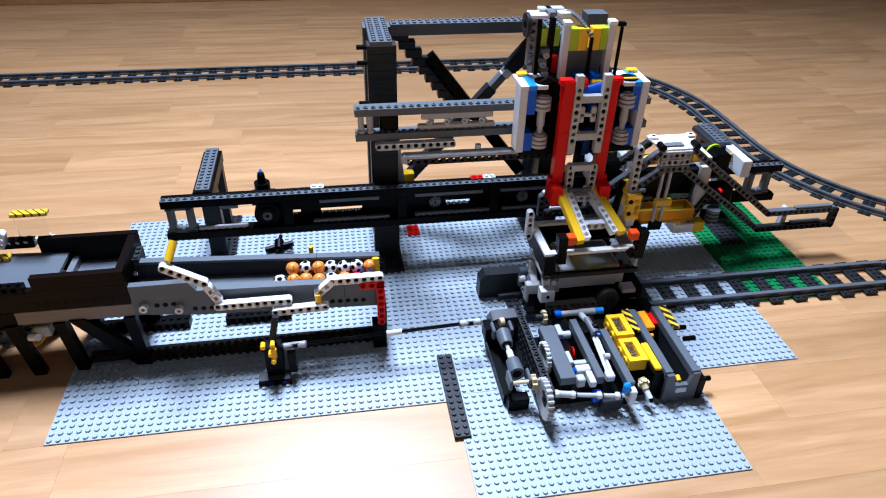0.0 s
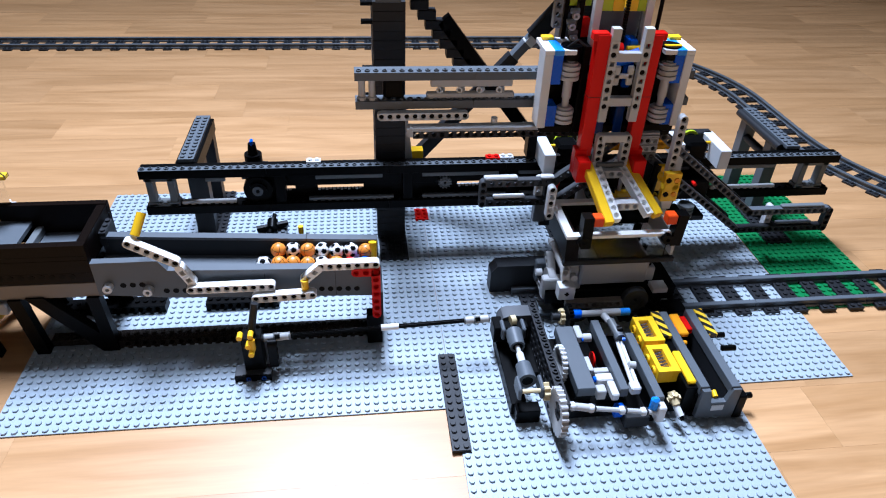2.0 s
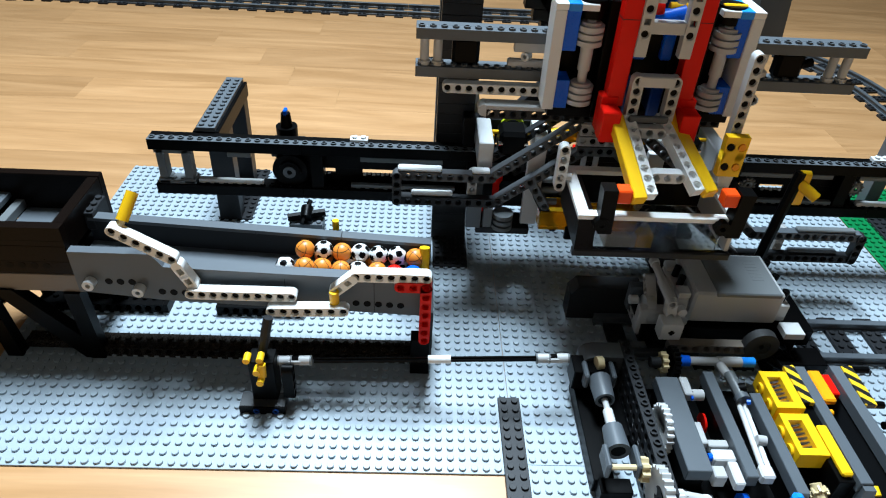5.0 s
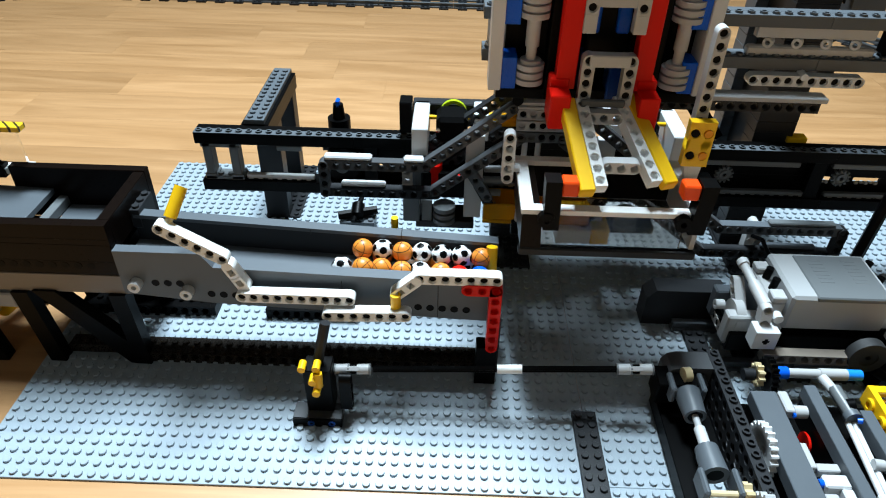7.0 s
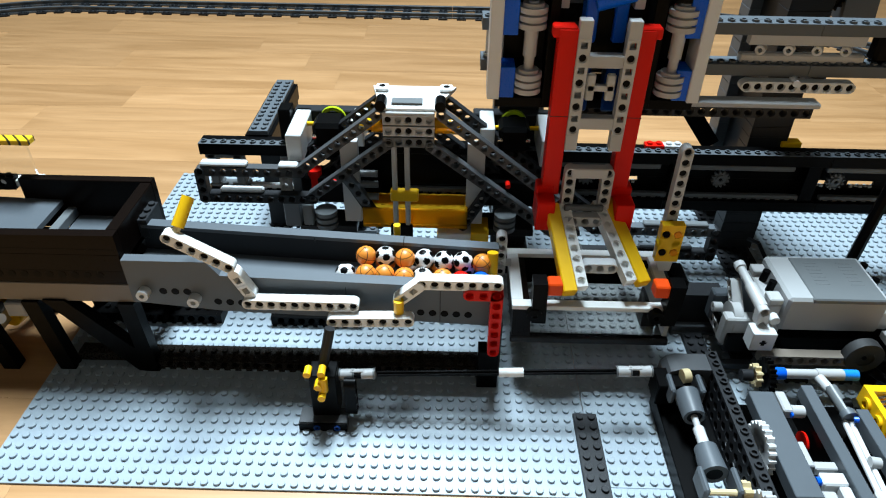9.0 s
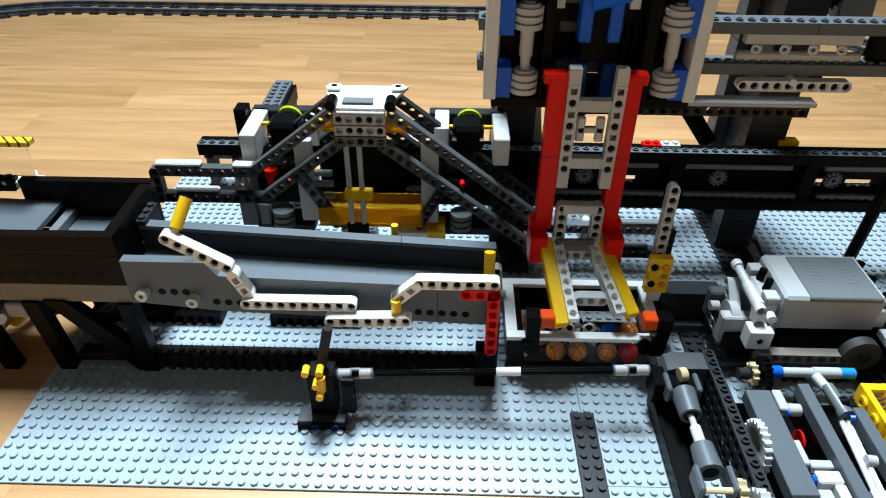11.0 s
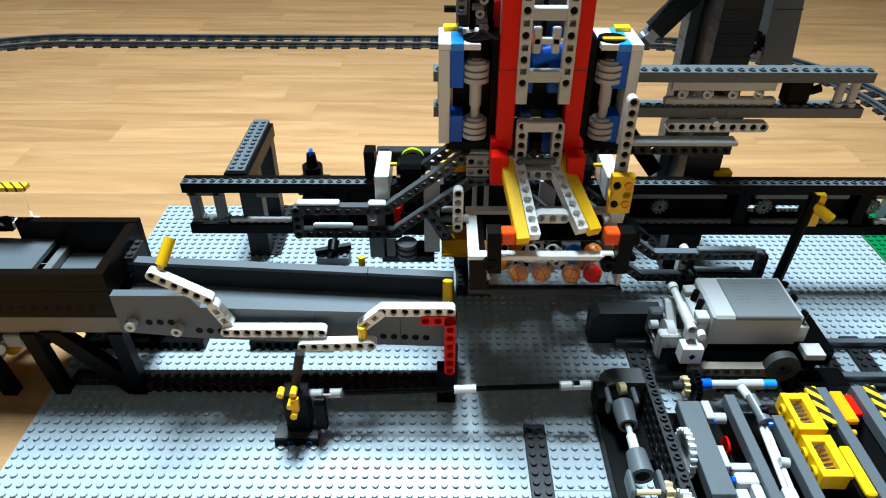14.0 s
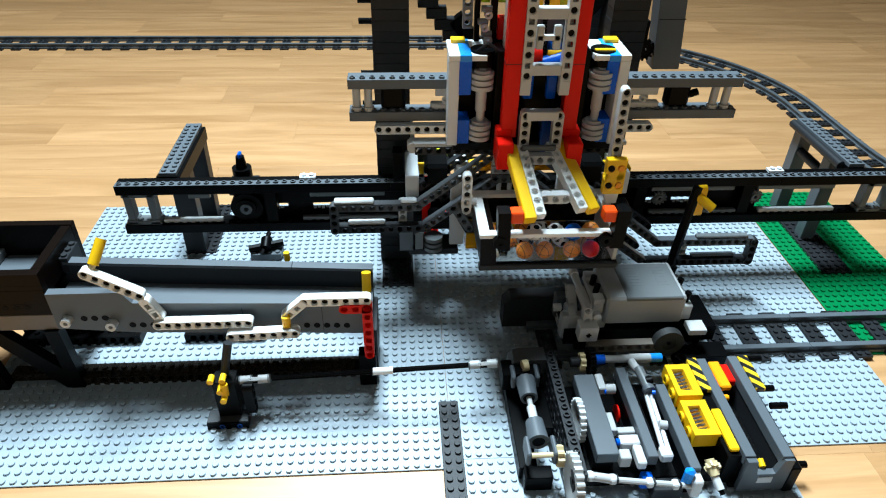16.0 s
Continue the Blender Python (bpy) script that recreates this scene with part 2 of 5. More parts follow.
    def holed(self, n, m=None, w=0.94, t=0.94, rounded=True, zc=0.0, h=None, pitch=1.0, r=0.30, blind=False):
        """A bar of n cells along x from x=0 (first hole) to x=n-1, with round holes along y; its faces at y=0 and y=t."""
        N = 16
        hh = (w if h is None else h) / 2
        ang = [2 * math.pi * k / N for k in range(N)]
        for i in range(n):
            x = i * pitch
            outer = []
            for a in ang:
                ca, sa = math.cos(a), math.sin(a)
                endy = rounded and ((i == 0 and ca < -1e-6) or (i == n - 1 and ca > 1e-6))
                if endy:
                    outer.append((ca * hh, sa * hh))
                else:
                    k = 1 / max(abs(ca), abs(sa))
                    outer.append((ca * k * pitch / 2, sa * k * hh))
            vs = [(x + a, 0, zc * 0 + b) for a, b in outer] + [(x + a, t, b) for a, b in outer]
            inner = [(math.cos(a) * r, math.sin(a) * r + zc) for a in ang]
            rim = [(math.cos(a) * (r + 0.07), math.sin(a) * (r + 0.07) + zc) for a in ang]
            k0 = len(vs)
            vs += [(x + a, 0, b) for a, b in rim] + [(x + a, t, b) for a, b in rim]
            k1 = len(vs)
            vs += [(x + a, 0.10, b) for a, b in rim] + [(x + a, t - 0.10, b) for a, b in rim]
            k2 = len(vs)
            vs += [(x + a, 0.10, b) for a, b in inner] + [(x + a, t - 0.10, b) for a, b in inner]
            k3 = len(vs)
            vs += [(x + a, t / 2 - 0.02, b) for a, b in inner] + [(x + a, t / 2 + 0.02, b) for a, b in inner]
            fs = [tuple(range(k3, k3 + N)), tuple(range(k3 + N, k3 + 2 * N))] if blind else []
            for k in range(N):
                j = (k + 1) % N
                fs.append((k, j, k0 + j, k0 + k))
                fs.append((N + k, N + j, k0 + N + j, k0 + N + k))
                fs.append((k0 + k, k0 + j, k1 + j, k1 + k))
                fs.append((k0 + N + k, k0 + N + j, k1 + N + j, k1 + N + k))
                fs.append((k1 + k, k1 + j, k2 + j, k2 + k))
                fs.append((k1 + N + k, k1 + N + j, k2 + N + j, k2 + N + k))
                fs += [(k2 + k, k2 + j, k3 + j, k3 + k), (k2 + N + k, k2 + N + j, k3 + N + j, k3 + N + k)]
                if not blind:
                    fs.append((k3 + k, k3 + j, k3 + N + j, k3 + N + k))
                mid = math.cos((ang[k] + ang[k] + 2 * math.pi / N) / 2)
                side = abs(math.sin(ang[k] + math.pi / N)) < math.sin(math.pi / 4)
                if not side or (i == 0 and mid < 0) or (i == n - 1 and mid > 0):
                    fs.append((k, j, N + j, N + k))
            self.add(vs, fs, m)
        return self

    def pocket(self, x0, x1, hh, t, a0, a1, b, d, m=None):
        """A block from x0 to x1 with a rectangular pocket, d deep, in its face at y=0."""
        o = [(x0, -hh), (x1, -hh), (x1, hh), (x0, hh)]
        q = [(a0, -b), (a1, -b), (a1, b), (a0, b)]
        vs = [(x, 0, z) for x, z in o] + [(x, 0, z) for x, z in q] + [(x, d, z) for x, z in q] + [(x, t, z) for x, z in o]
        fs = [(8, 9, 10, 11), (12, 13, 14, 15)]
        for k in range(4):
            j = (k + 1) % 4
            fs += [(k, j, 4 + j, 4 + k), (4 + k, 4 + j, 8 + j, 8 + k), (k, j, 12 + j, 12 + k)]
        return self.add(vs, fs, m)

    def pocket_arm(self, p0, p1, y, t=0.94, w=0.94):
        """A rounded beam from p0 to p1 (x, z) with a row of pockets between thin ribs, its front at y."""
        L = math.hypot(p1[0] - p0[0], p1[1] - p0[1])
        n = max(2, round(L))
        m = Matrix.Translation((p0[0], y, p0[1])) @ Matrix.Rotation(-math.atan2(p1[1] - p0[1], p1[0] - p0[0]), 4, "Y")
        c = L / n
        for i in range(n):
            self.pocket(i * c, i * c + c, w / 2, t, i * c + 0.24 * c, i * c + 0.76 * c, 0.25, 0.8, m)
        for x, sg in ((0, -1), (L, 1)):
            pts = [(x + sg * math.cos(a) * w / 2, math.sin(a) * w / 2) for a in [math.pi * (k / 8 - 0.5) for k in range(9)]]
            self.prism(pts, 0, t, m)
        return self

    def alternate(self, n, m, w=0.98, t=0.94):
        """An upright beam of n cells: round holes and pockets by turns, plain ends."""
        for i in range(n):
            if i % 2:
                self.pocket(i - 0.5, i + 0.5, w / 2, t, i - 0.26, i + 0.26, 0.26, 0.7, m)
            else:
                self.holed(1, m @ Matrix.Translation((i, 0, 0)), w=w, t=t, rounded=False, blind=True)
        self.box(n - 0.5, n + 0.9, 0, t, -w / 2, w / 2, 0.04, m)
        return self.box(-1.9, -0.5, 0, t, -w / 2, w / 2, 0.04, m)

    def prism(self, pts, y0, y1, m=None):
        n = len(pts)
        vs = [(a, y0, b) for a, b in pts] + [(a, y1, b) for a, b in pts]
        fs = [(k, (k + 1) % n, n + (k + 1) % n, n + k) for k in range(n)] + [tuple(range(n)), tuple(range(n, 2 * n))]
        return self.add(vs, fs, m)

    def arm(self, p0, p1, y=None, t=0.94, w=0.94, blind=False):
        """A rounded, holed beam from p0 to p1 (x, z), its front face at y."""
        a, b = Vector((p0[0], 0, p0[1])), Vector((p1[0], 0, p1[1]))
        L = (b - a).length
        n = max(2, round(L) + 1)
        q = math.atan2(p1[1] - p0[1], p1[0] - p0[0])
        m = Matrix.Translation((p0[0], y, p0[1])) @ Matrix.Rotation(-q, 4, "Y")
        return self.holed(n, m, w=w, t=t, pitch=L / (n - 1), blind=blind)

    def arm_y(self, x, p0, p1, t=0.94):
        """The same in the plane of y and z, from p0 to p1 (y, z), its face at x."""
        L = math.hypot(p1[0] - p0[0], p1[1] - p0[1])
        n = max(2, round(L) + 1)
        q = math.atan2(p1[1] - p0[1], p1[0] - p0[0])
        m = Matrix.Translation((x, p0[0], p0[1])) @ Matrix.Rotation(radians(90), 4, "Z") @ Matrix.Rotation(-q, 4, "Y")
        return self.holed(n, m @ Matrix.Translation((0, -t, 0)), t=t, pitch=L / (n - 1))

    def brick_beam(self, x0, n, y, z, t=1.0, h=1.2, plain=False):
        """A bricklike beam along x with studs on top and holes between them."""
        if plain:
            self.box(x0 + 0.01, x0 + n - 0.01, y, y + t, z, z + h, 0.03)
            for i in range(n):
                self.rod((x0 + 0.5 + i, y + t / 2, z + h - 0.02), (x0 + 0.5 + i, y + t / 2, z + h + 0.2), 0.31, 12, hole=0.2)
            return self
        self.holed(n - 1, Matrix.Translation((x0 + 1, y, z + h / 2)), t=t, rounded=False, zc=0.12, h=h)
        self.box(x0, x0 + 0.5, y, y + t, z, z + h, 0.02)
        self.box(x0 + n - 0.5, x0 + n, y, y + t, z, z + h, 0.02)
        return self.studs([x0 + 0.5 + k for k in range(n)], [y + t / 2], z + h)

    def gear(self, c, axis, r, teeth, t=0.5, hole=0.3, rim=0.72):
        """A spur gear with a web and holes, its axis along axis ('x' or 'y')."""
        n = teeth * 4
        prof = []
        for k in range(n):
            rr = r if k % 4 in (1, 2) else r - 0.26
            a = 2 * math.pi * (k + 0.5) / n
            prof.append((math.cos(a) * rr, math.sin(a) * rr))
        inn = [(math.cos(2 * math.pi * (k + .5) / n) * r * rim, math.sin(2 * math.pi * (k + .5) / n) * r * rim) for k in range(n)]
        vs = []
        for off in (-t / 2, t / 2):
            vs += [(a, off, b) for a, b in prof]
            vs += [(a, off, b) for a, b in inn]
        hub = min(0.55, r * rim * 0.7)
        for rr, off in ((r * rim, -t / 5), (hub, -t / 5), (hub, -t * 0.7), (hub * 0.45, -t * 0.7), (hub * 0.45, -t * 0.2)):
            vs += [(math.cos(2 * math.pi * (k + .5) / n) * rr, off, math.sin(2 * math.pi * (k + .5) / n) * rr) for k in range(n)]
        fs = []
        for k in range(n):
            j = (k + 1) % n
            fs += [(k, j, n + j, n + k), (2 * n + k, 2 * n + j, 3 * n + j, 3 * n + k), (k, j, 2 * n + j, 2 * n + k)]
            for p, q in zip((n, 4 * n, 5 * n, 6 * n, 7 * n, 8 * n), (4 * n, 5 * n, 6 * n, 7 * n, 8 * n, 3 * n)):
                fs.append((p + k, p + j, q + j, q + k))
        m = Matrix.Translation(c) @ (Matrix.Rotation(radians(90), 4, "Z") if axis == "x" else Matrix())
        self.add(vs, fs, m)
        return self

    def mesh(self, name, mat, at):
        me = bpy.data.meshes.new(name)
        a = Vector(at)
        me.from_pydata([((x - a.x) * S, (y - a.y) * S, (z - a.z) * S) for x, y, z in self.v], [], self.f)
        bm = bmesh.new()
        bm.from_mesh(me)
        bmesh.ops.remove_doubles(bm, verts=bm.verts, dist=0.003 * S)
        bmesh.ops.recalc_face_normals(bm, faces=bm.faces)
        bm.to_mesh(me)
        bm.free()
        me.materials.append(mat)
        me.shade_smooth()
        me.set_sharp_from_angle(angle=radians(32))
        return me


BASE = {}


def thing(name, at, label, category, group="", kind="", turn=0.0):
    """An Empty at a thing's base, in studs."""
    ob = new(name)
    ob.empty_display_size = 0.01
    ob.matrix_basis = pose(at[0] * S, at[1] * S, at[2] * S, 0, 0, turn)
    BASE[ob] = at
    return tagged(ob, label, category, group, kind)


def part(name, kit, mat, parent, label="", at=None):
    """One mesh under a thing or a part. at: its own origin, where it turns on its thing."""
    base = BASE[parent]
    ob = new(name, kit.mesh(name, mat, at or base))
    ob.parent = parent
    if at:
        ob.location = [(a - b) * S for a, b in zip(at, base)]
    BASE[ob] = at or base
    return tagged(ob, label) if label else ob


def solid(name, kit, mat, at, label, category, group="", kind=""):
    """A thing that is one mesh."""
    ob = new(name, kit.mesh(name, mat, at))
    ob.location = [a * S for a in at]
    BASE[ob] = at
    return tagged(ob, label, category, group, kind)


K = Kit


def plugged_arm(name, p0, p1, y, mat, parent, every=1):
    """A holed beam with black plugs: some real pins, the rest shade in empty holes."""
    arm = part(name, K().arm(p0, p1, y), mat, parent)
    n = max(2, round(math.hypot(p1[0] - p0[0], p1[1] - p0[1])) + 1)
    for i in range(0, n, every):
        x, z = (p0[k] + (p1[k] - p0[k]) * i / (n - 1) for k in (0, 1))
        part("pin", K().rod((x, y + 0.22, z), (x, y + 1.0, z), 0.295, 12), BLACK, arm)
    return arm



# ---- the room ----
FLOOR = -0.18


def room():
    k = K().box(-322, 420, -330, 214, FLOOR - 3, FLOOR - 0.06, 0.01)
    floor = solid("floor", k, WOOD, (0, 0, FLOOR), "beech laminate floor in narrow strips", "floor", kind="structure")
    # mostly unseen walls, added and coloured to steer the bounced light
    for name, b in (("wall_west", (-322, -302, -330, 213, FLOOR, 353)), ("wall_east", (400, 420, -330, 213, FLOOR, 353)),
                    ("wall_south", (-302, 400, -330, -310, FLOOR, 353)), ("wall_north", (-302, 400, 193, 213, FLOOR, 132))):
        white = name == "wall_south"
        solid(name, K().box(*b, 0.01), FILLWALL if white else DIMWALL, (b[0], b[2], FLOOR), "unseen cream wall, paler to bounce fill light" if white else "plain wall, kept dark to hold back bounced light", "wall", kind="structure")
    solid("ceiling", K().box(-302, 400, -310, 41, 343, 357, 0.01), DIMWALL, (0, 0, 343), "unseen plain ceiling, kept dark to hold back bounced light", "ceiling", kind="structure")
    solid("baseboard", K().box(-302, 400, 192.2, 193, FLOOR, 8, 0.15), WOOD, (0, 192.2, FLOOR), "beech skirting board along the wall", "skirting board", kind="structure")
    # the sloping roof, falling at 55 degrees, open at the roof window
    m = Matrix.Translation((0, 41, 343)) @ Matrix.Rotation(radians(-55), 4, "X")
    k = K()
    for x0, x1, y0, y1 in ((-302, -50, 0, 302), (13, 400, 0, 302), (-50, 13, 0, 8), (-50, 13, 160, 302)):
        k.box(x0, x1, y0, y1, 0, 14, 0.01, m)
    solid("roof_slope", k, DIMWALL, (0, 41, 343), "plain sloping roof with a window opening, kept dark against bounced light", "ceiling", kind="structure")
    return floor


floor = room()


# ---- baseplates ----
def baseplate(x0, y0, nx, ny, mat, label, group="baseplates"):
    k = K().box(x0 + 0.012, x0 + nx - 0.012, y0 + 0.012, y0 + ny - 0.012, -0.17, 0, 0.03)
    k.studs([x0 + i + 0.5 for i in range(nx)], [y0 + j + 0.5 for j in range(ny)], 0)
    return solid("baseplate", k, mat, (x0, y0, -0.17), label, "baseplate", group)


baseplate(-48, 0, 48, 48, PLATE, "large light grey studded plastic baseplate on the floor")
baseplate(0.02, 1, 48, 48, PLATE, "large light grey studded plastic baseplate beside another")
baseplate(0.02, -15, 32, 16, PLATE, "small light grey studded baseplate under the gear machine")
baseplate(48.2, 13.2, 14, 36, GREEN, "green studded plastic baseplate beside the track")


def flat_plate(x0, y0, nx, ny, mat, label, z=0.0):
    k = K().box(x0, x0 + nx, y0, y0 + ny, z, z + 0.4, 0.03)
    k.studs([x0 + i + 0.5 for i in range(nx)], [y0 + j + 0.5 for j in range(ny)], z + 0.4)
    return solid("plate", k, mat, (x0, y0, z), label, "toy brick", "studded plates on the baseplates")


flat_plate(-1, -6, 2, 14, DARK, "dark grey studded strip joining two baseplates")
flat_plate(-7.0, 27.5, 4, 18, DARK, "dark grey studded strip under the gantry post")
flat_plate(18.6, 27.5, 4, 18, DARK, "dark grey studded strip under the gantry post")
flat_plate(-33.4, 35.6, 4, 12, DARK, "dark grey studded strip under the rail support")
flat_plate(51.5, 28, 4, 14, DARK, "dark grey studded strip on the green baseplate")
flat_plate(-1.2, 37.6, 2, 3, RED, "small red studded plate on the baseplate")


# ---- railway ----
def straight_track():
    t = thing("train_track", (0, 0, 0), "dark grey plastic toy railway track, straight piece", "train track", "railway track pieces")
    for i in range(4):
        x = 1 + i * 4
        k = K().box(x, x + 2, -4, 4, 0, 0.4, 0.03).studs([x + .5, x + 1.5], [-3.5, -1.5, -.5, .5, 1.5, 3.5], 0.4, n=8)
        part("sleeper", k, DARK, t)
    for sy in (-1, 1):
        y = 2.5 * sy
        k = K().box(0.02, 15.98, y - 0.48, y + 0.48, 0, 0.42, 0.04).box(0.02, 15.98, y - 0.24, y + 0.24, 0.38, 1.05, 0.06)
        k.box(0.02, 15.98, y - 0.36, y + 0.36, 0.95, 1.15, 0.05)
        part("rail", k, MID, t)
    return t


def curved_track():
    """22.5 degrees of a curve of radius 40, turning left from (0, 0) along x."""
    t = thing("train_track", (0, 0, 0), "dark grey plastic toy railway track, curved piece", "train track", "railway track pieces")
    N = 8
    for i in range(4):
        a = radians(22.5 * (i + 0.5) / 4)
        m = Matrix.Translation((40 * math.sin(a), 40 - 40 * math.cos(a), 0)) @ Matrix.Rotation(a, 4, "Z")
        k = K().box(-1, 1, -4, 4, 0, 0.4, 0.03, m).studs([-.5, .5], [-3.5, -1.5, -.5, .5, 1.5, 3.5], 0.4, n=8, m=m)
        part("sleeper", k, DARK, t)
    for r in (37.5, 42.5):
        k = K()
        for hw, z0, z1 in ((0.48, 0, 0.42), (0.24, 0.38, 1.05), (0.36, 0.95, 1.15)):
            vs, fs = [], []
            for j in range(N + 1):
                a = radians(22.5 * j / N)
                for q, z in ((r - hw, z0), (r + hw, z0), (r + hw, z1), (r - hw, z1)):
                    vs.append((q * math.sin(a), 40 - q * math.cos(a), z))
            for j in range(N):
                for c in range(4):
                    fs.append((4 * j + c, 4 * j + (c + 1) % 4, 4 * j + 4 + (c + 1) % 4, 4 * j + 4 + c))
            fs += [(0, 1, 2, 3), tuple(4 * N + c for c in range(4))]
            k.add(vs, fs)
        part("rail", k, MID, t)
    return t


def railway():
    st, cu = straight_track(), curved_track()
    used = [False, False]

    def lay(kind, x, y, z, deg):
        ob = (st, cu)[kind]
        m = pose(x * S, y * S, z * S, 0, 0, deg)
        if used[kind]:
            copy_thing(ob, m)
        else:
            ob.matrix_basis = m
        used[kind] = True

    # near line, over the baseplates and off to the side
    for i in range(6):
        lay(0, 10 + 16 * i, 16.4, 0.02 if i < 4 else FLOOR, 0)
    # far line: straight, then curves at both ends
    for i in range(8):
        lay(0, -92.5 + 16 * i, 120, FLOOR, 0)
    x, y, a = 35.5, 120.0, 0.0

    def turn_right(x, y, a):
        # a curve run backwards: lay it from its far end
        b = a - 22.5
        ex = x + 40 * (math.cos(radians(a + 90)) * -1 + math.cos(radians(b + 90)))
        ey = y + 40 * (math.sin(radians(a + 90)) * -1 + math.sin(radians(b + 90)))
        lay(1, ex, ey, FLOOR, b + 180)
        return ex, ey, b

    for i in range(4):
        x, y, a = turn_right(x, y, a)
    lay(0, x, y, FLOOR, a)
    x, y = x + 16 * math.cos(radians(a)), y + 16 * math.sin(radians(a))
    for i in range(4):
        lay(1, x, y, FLOOR, a)
        b = a + 22.5
        x += 40 * (math.cos(radians(a + 90)) - math.cos(radians(b + 90)))
        y += 40 * (math.sin(radians(a + 90)) - math.sin(radians(b + 90)))
        a = b
    x, y, a = -92.5, 120.0, 180.0
    for i in range(4):
        lay(1, x, y, FLOOR, a)
        b = a + 22.5
        x += 40 * (math.cos(radians(a + 90)) - math.cos(radians(b + 90)))
        y += 40 * (math.sin(radians(a + 90)) - math.sin(radians(b + 90)))
        a = b


railway()


# ---- the long black rail on its supports ----
def rail_support(x, label):
    t = thing("rail_support", (x, 39, 0.4), label, "support", "supports of the long rail")
    solid_end = x < 0
    w, post = (1.3, DARK) if solid_end else (0.95, MID)
    part("front_post", K().box(x - w, x + w, 35.6, 37.4, 0.4, 13.0, 0.05), post, t)
    part("rear_post", K().box(x - w, x + w, 43.4, 45.2, 0.4, 13.0, 0.05), post, t)
    part("bridge", K().box(x - w - 0.1, x + w + 0.1, 32.0, 45.6, 12.2 if solid_end else 12.9, 14.0, 0.05), BLACK, t)
    if not solid_end:
        part("lower_bar", K().rod((x - 0.2, 34.8, 10.3), (x - 0.2, 45.4, 10.3), 0.65, 14), DARK, t)
        part("round_bar", K().rod((x - 1.3, 33.0, 13.7), (x - 1.3, 45.6, 13.7), 0.6, 14), DARK, t)
    part("top_plate", K().box(x - 1, x + 1, 32.0, 45.6, 14.0, 14.5, 0.03).studs([x - .5, x + .5], [32.6 + i for i in range(13)], 14.5), MID, t)
    return t


rail_support(-31.9, "black and dark grey brick support under the rail's end")
rail_support(53.0, "black and dark grey brick support on the green plate")


GAPS = ((-19.6, -18.2), (-15.2, -9.0), (4.0, 7.8), (25.7, 27.6), (29.8, 32.6))


def long_rail():
    t = thing("rail", (11, 31, 7), "long black studded double rail with light grey spacers", "rail")
    x0, n = -37.6, 97
    for z, nm in ((12.7, "upper_beam"), (7.3, "lower_beam")):
        k = K()
        for a, b in ((0, 16), (16, 32), (32, 48), (48, 64), (64, 80), (80, n)):
            k.brick_beam(x0 + a, b - a, 30.0, z, plain=True)
        part(nm, k, BLACK, t)
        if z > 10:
            # thin paler skin: window light on the black beam's top, put into colour
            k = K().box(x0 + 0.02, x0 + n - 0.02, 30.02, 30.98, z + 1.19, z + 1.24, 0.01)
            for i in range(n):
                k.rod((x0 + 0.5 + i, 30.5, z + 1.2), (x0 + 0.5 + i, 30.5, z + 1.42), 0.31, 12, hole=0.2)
            part("top_tiles", k, MID, t, "paler grey studded skin for the light on the rail's top")
        part("rear_" + nm, K().box(x0, x0 + n, 31.0, 32.0, z, z + 1.2, 0.03), BLACK, t)
    for x in (-36.6, -33.9, 54.6, 57.6):
        k = K().box(x - 0.45, x + 0.45, 30.2, 31.6, 8.5, 12.7, 0.1).box(x - 0.65, x + 0.65, 30.1, 31.7, 8.5, 9.2, 0.1)
        part("spacer", k, LIDGREY, t)
    for a in (-37.2, 54.2):
        part("spacer_plate", K().box(a, a + 4.0, 30.1, 31.7, 8.5, 8.95, 0.06).studs([a + 0.5 + i for i in range(4)], [30.6], 8.95), LIDGREY, t)
        part("spacer_plate", K().box(a, a + 4.0, 30.2, 31.6, 12.2, 12.7, 0.06), LIDGREY, t)
    for a, b in ((-29.5, -27), (-15.3, -6.4), (-1, 9.5), (12.3, 23.2), (26.5, 37), (40, 50)):
        part("tile_strip", K().box(a, b, 30.35, 30.9, 11.95, 12.5, 0.05), LIDGREY, t)
    for a, b in ((-33, -26), (-16.4, -4.9), (-1, 11), (12.7, 24.5), (26.7, 38), (41, 51)):
        part("lower_strip", K().box(a, b, 30.35, 30.9, 8.55, 9.1, 0.05), LIDGREY if -20 < a < 40 else PALE, t)
    for a, b in GAPS:
        k = K()
        for i in range(int((b - a) * 2)):
            k.box(a + i * 0.5 + 0.08, a + i * 0.5 + 0.42, 31.2, 31.5, 9.75 + 0.12 * (i % 2), 10.05, 0.04)
        part("chain", k, GREY, t, "pale link chain inside the rail")
    k = K().rod((-23.0, 30.6, 10.4), (-23.0, 32.2, 10.4), 1.9, 24, hole=0.5).rod((-23.0, 30.3, 10.4), (-23.0, 30.7, 10.4), 1.2, 20)
    part("sprocket", k, BLACK, t)
    part("sprocket_hub", K().rod((-23.0, 30.15, 10.4), (-23.0, 30.6, 10.4), 0.7, 16, hole=0.3), MID, t)
    for x in (2.1, 15.9, 27.7, 40.0):
        part("idler", K().gear((x, 30.5, 10.9), "y", 0.95, 12, 0.4), LIDGREY, t)
    for x in (-20, -3, 11.4, 25.2, 38.8):
        part("post", K().box(x - 0.7, x + 0.7, 30.25, 31.8, 8.5, 12.7, 0.05), BLACK, t)
    k = K().box(-22, 41, 31.6, 32.0, 8.5, 9.75, 0.02).box(-22, 41, 31.6, 32.0, 10.35, 12.7, 0.02)
    ends = [-22] + [v for g in GAPS for v in g] + [41]
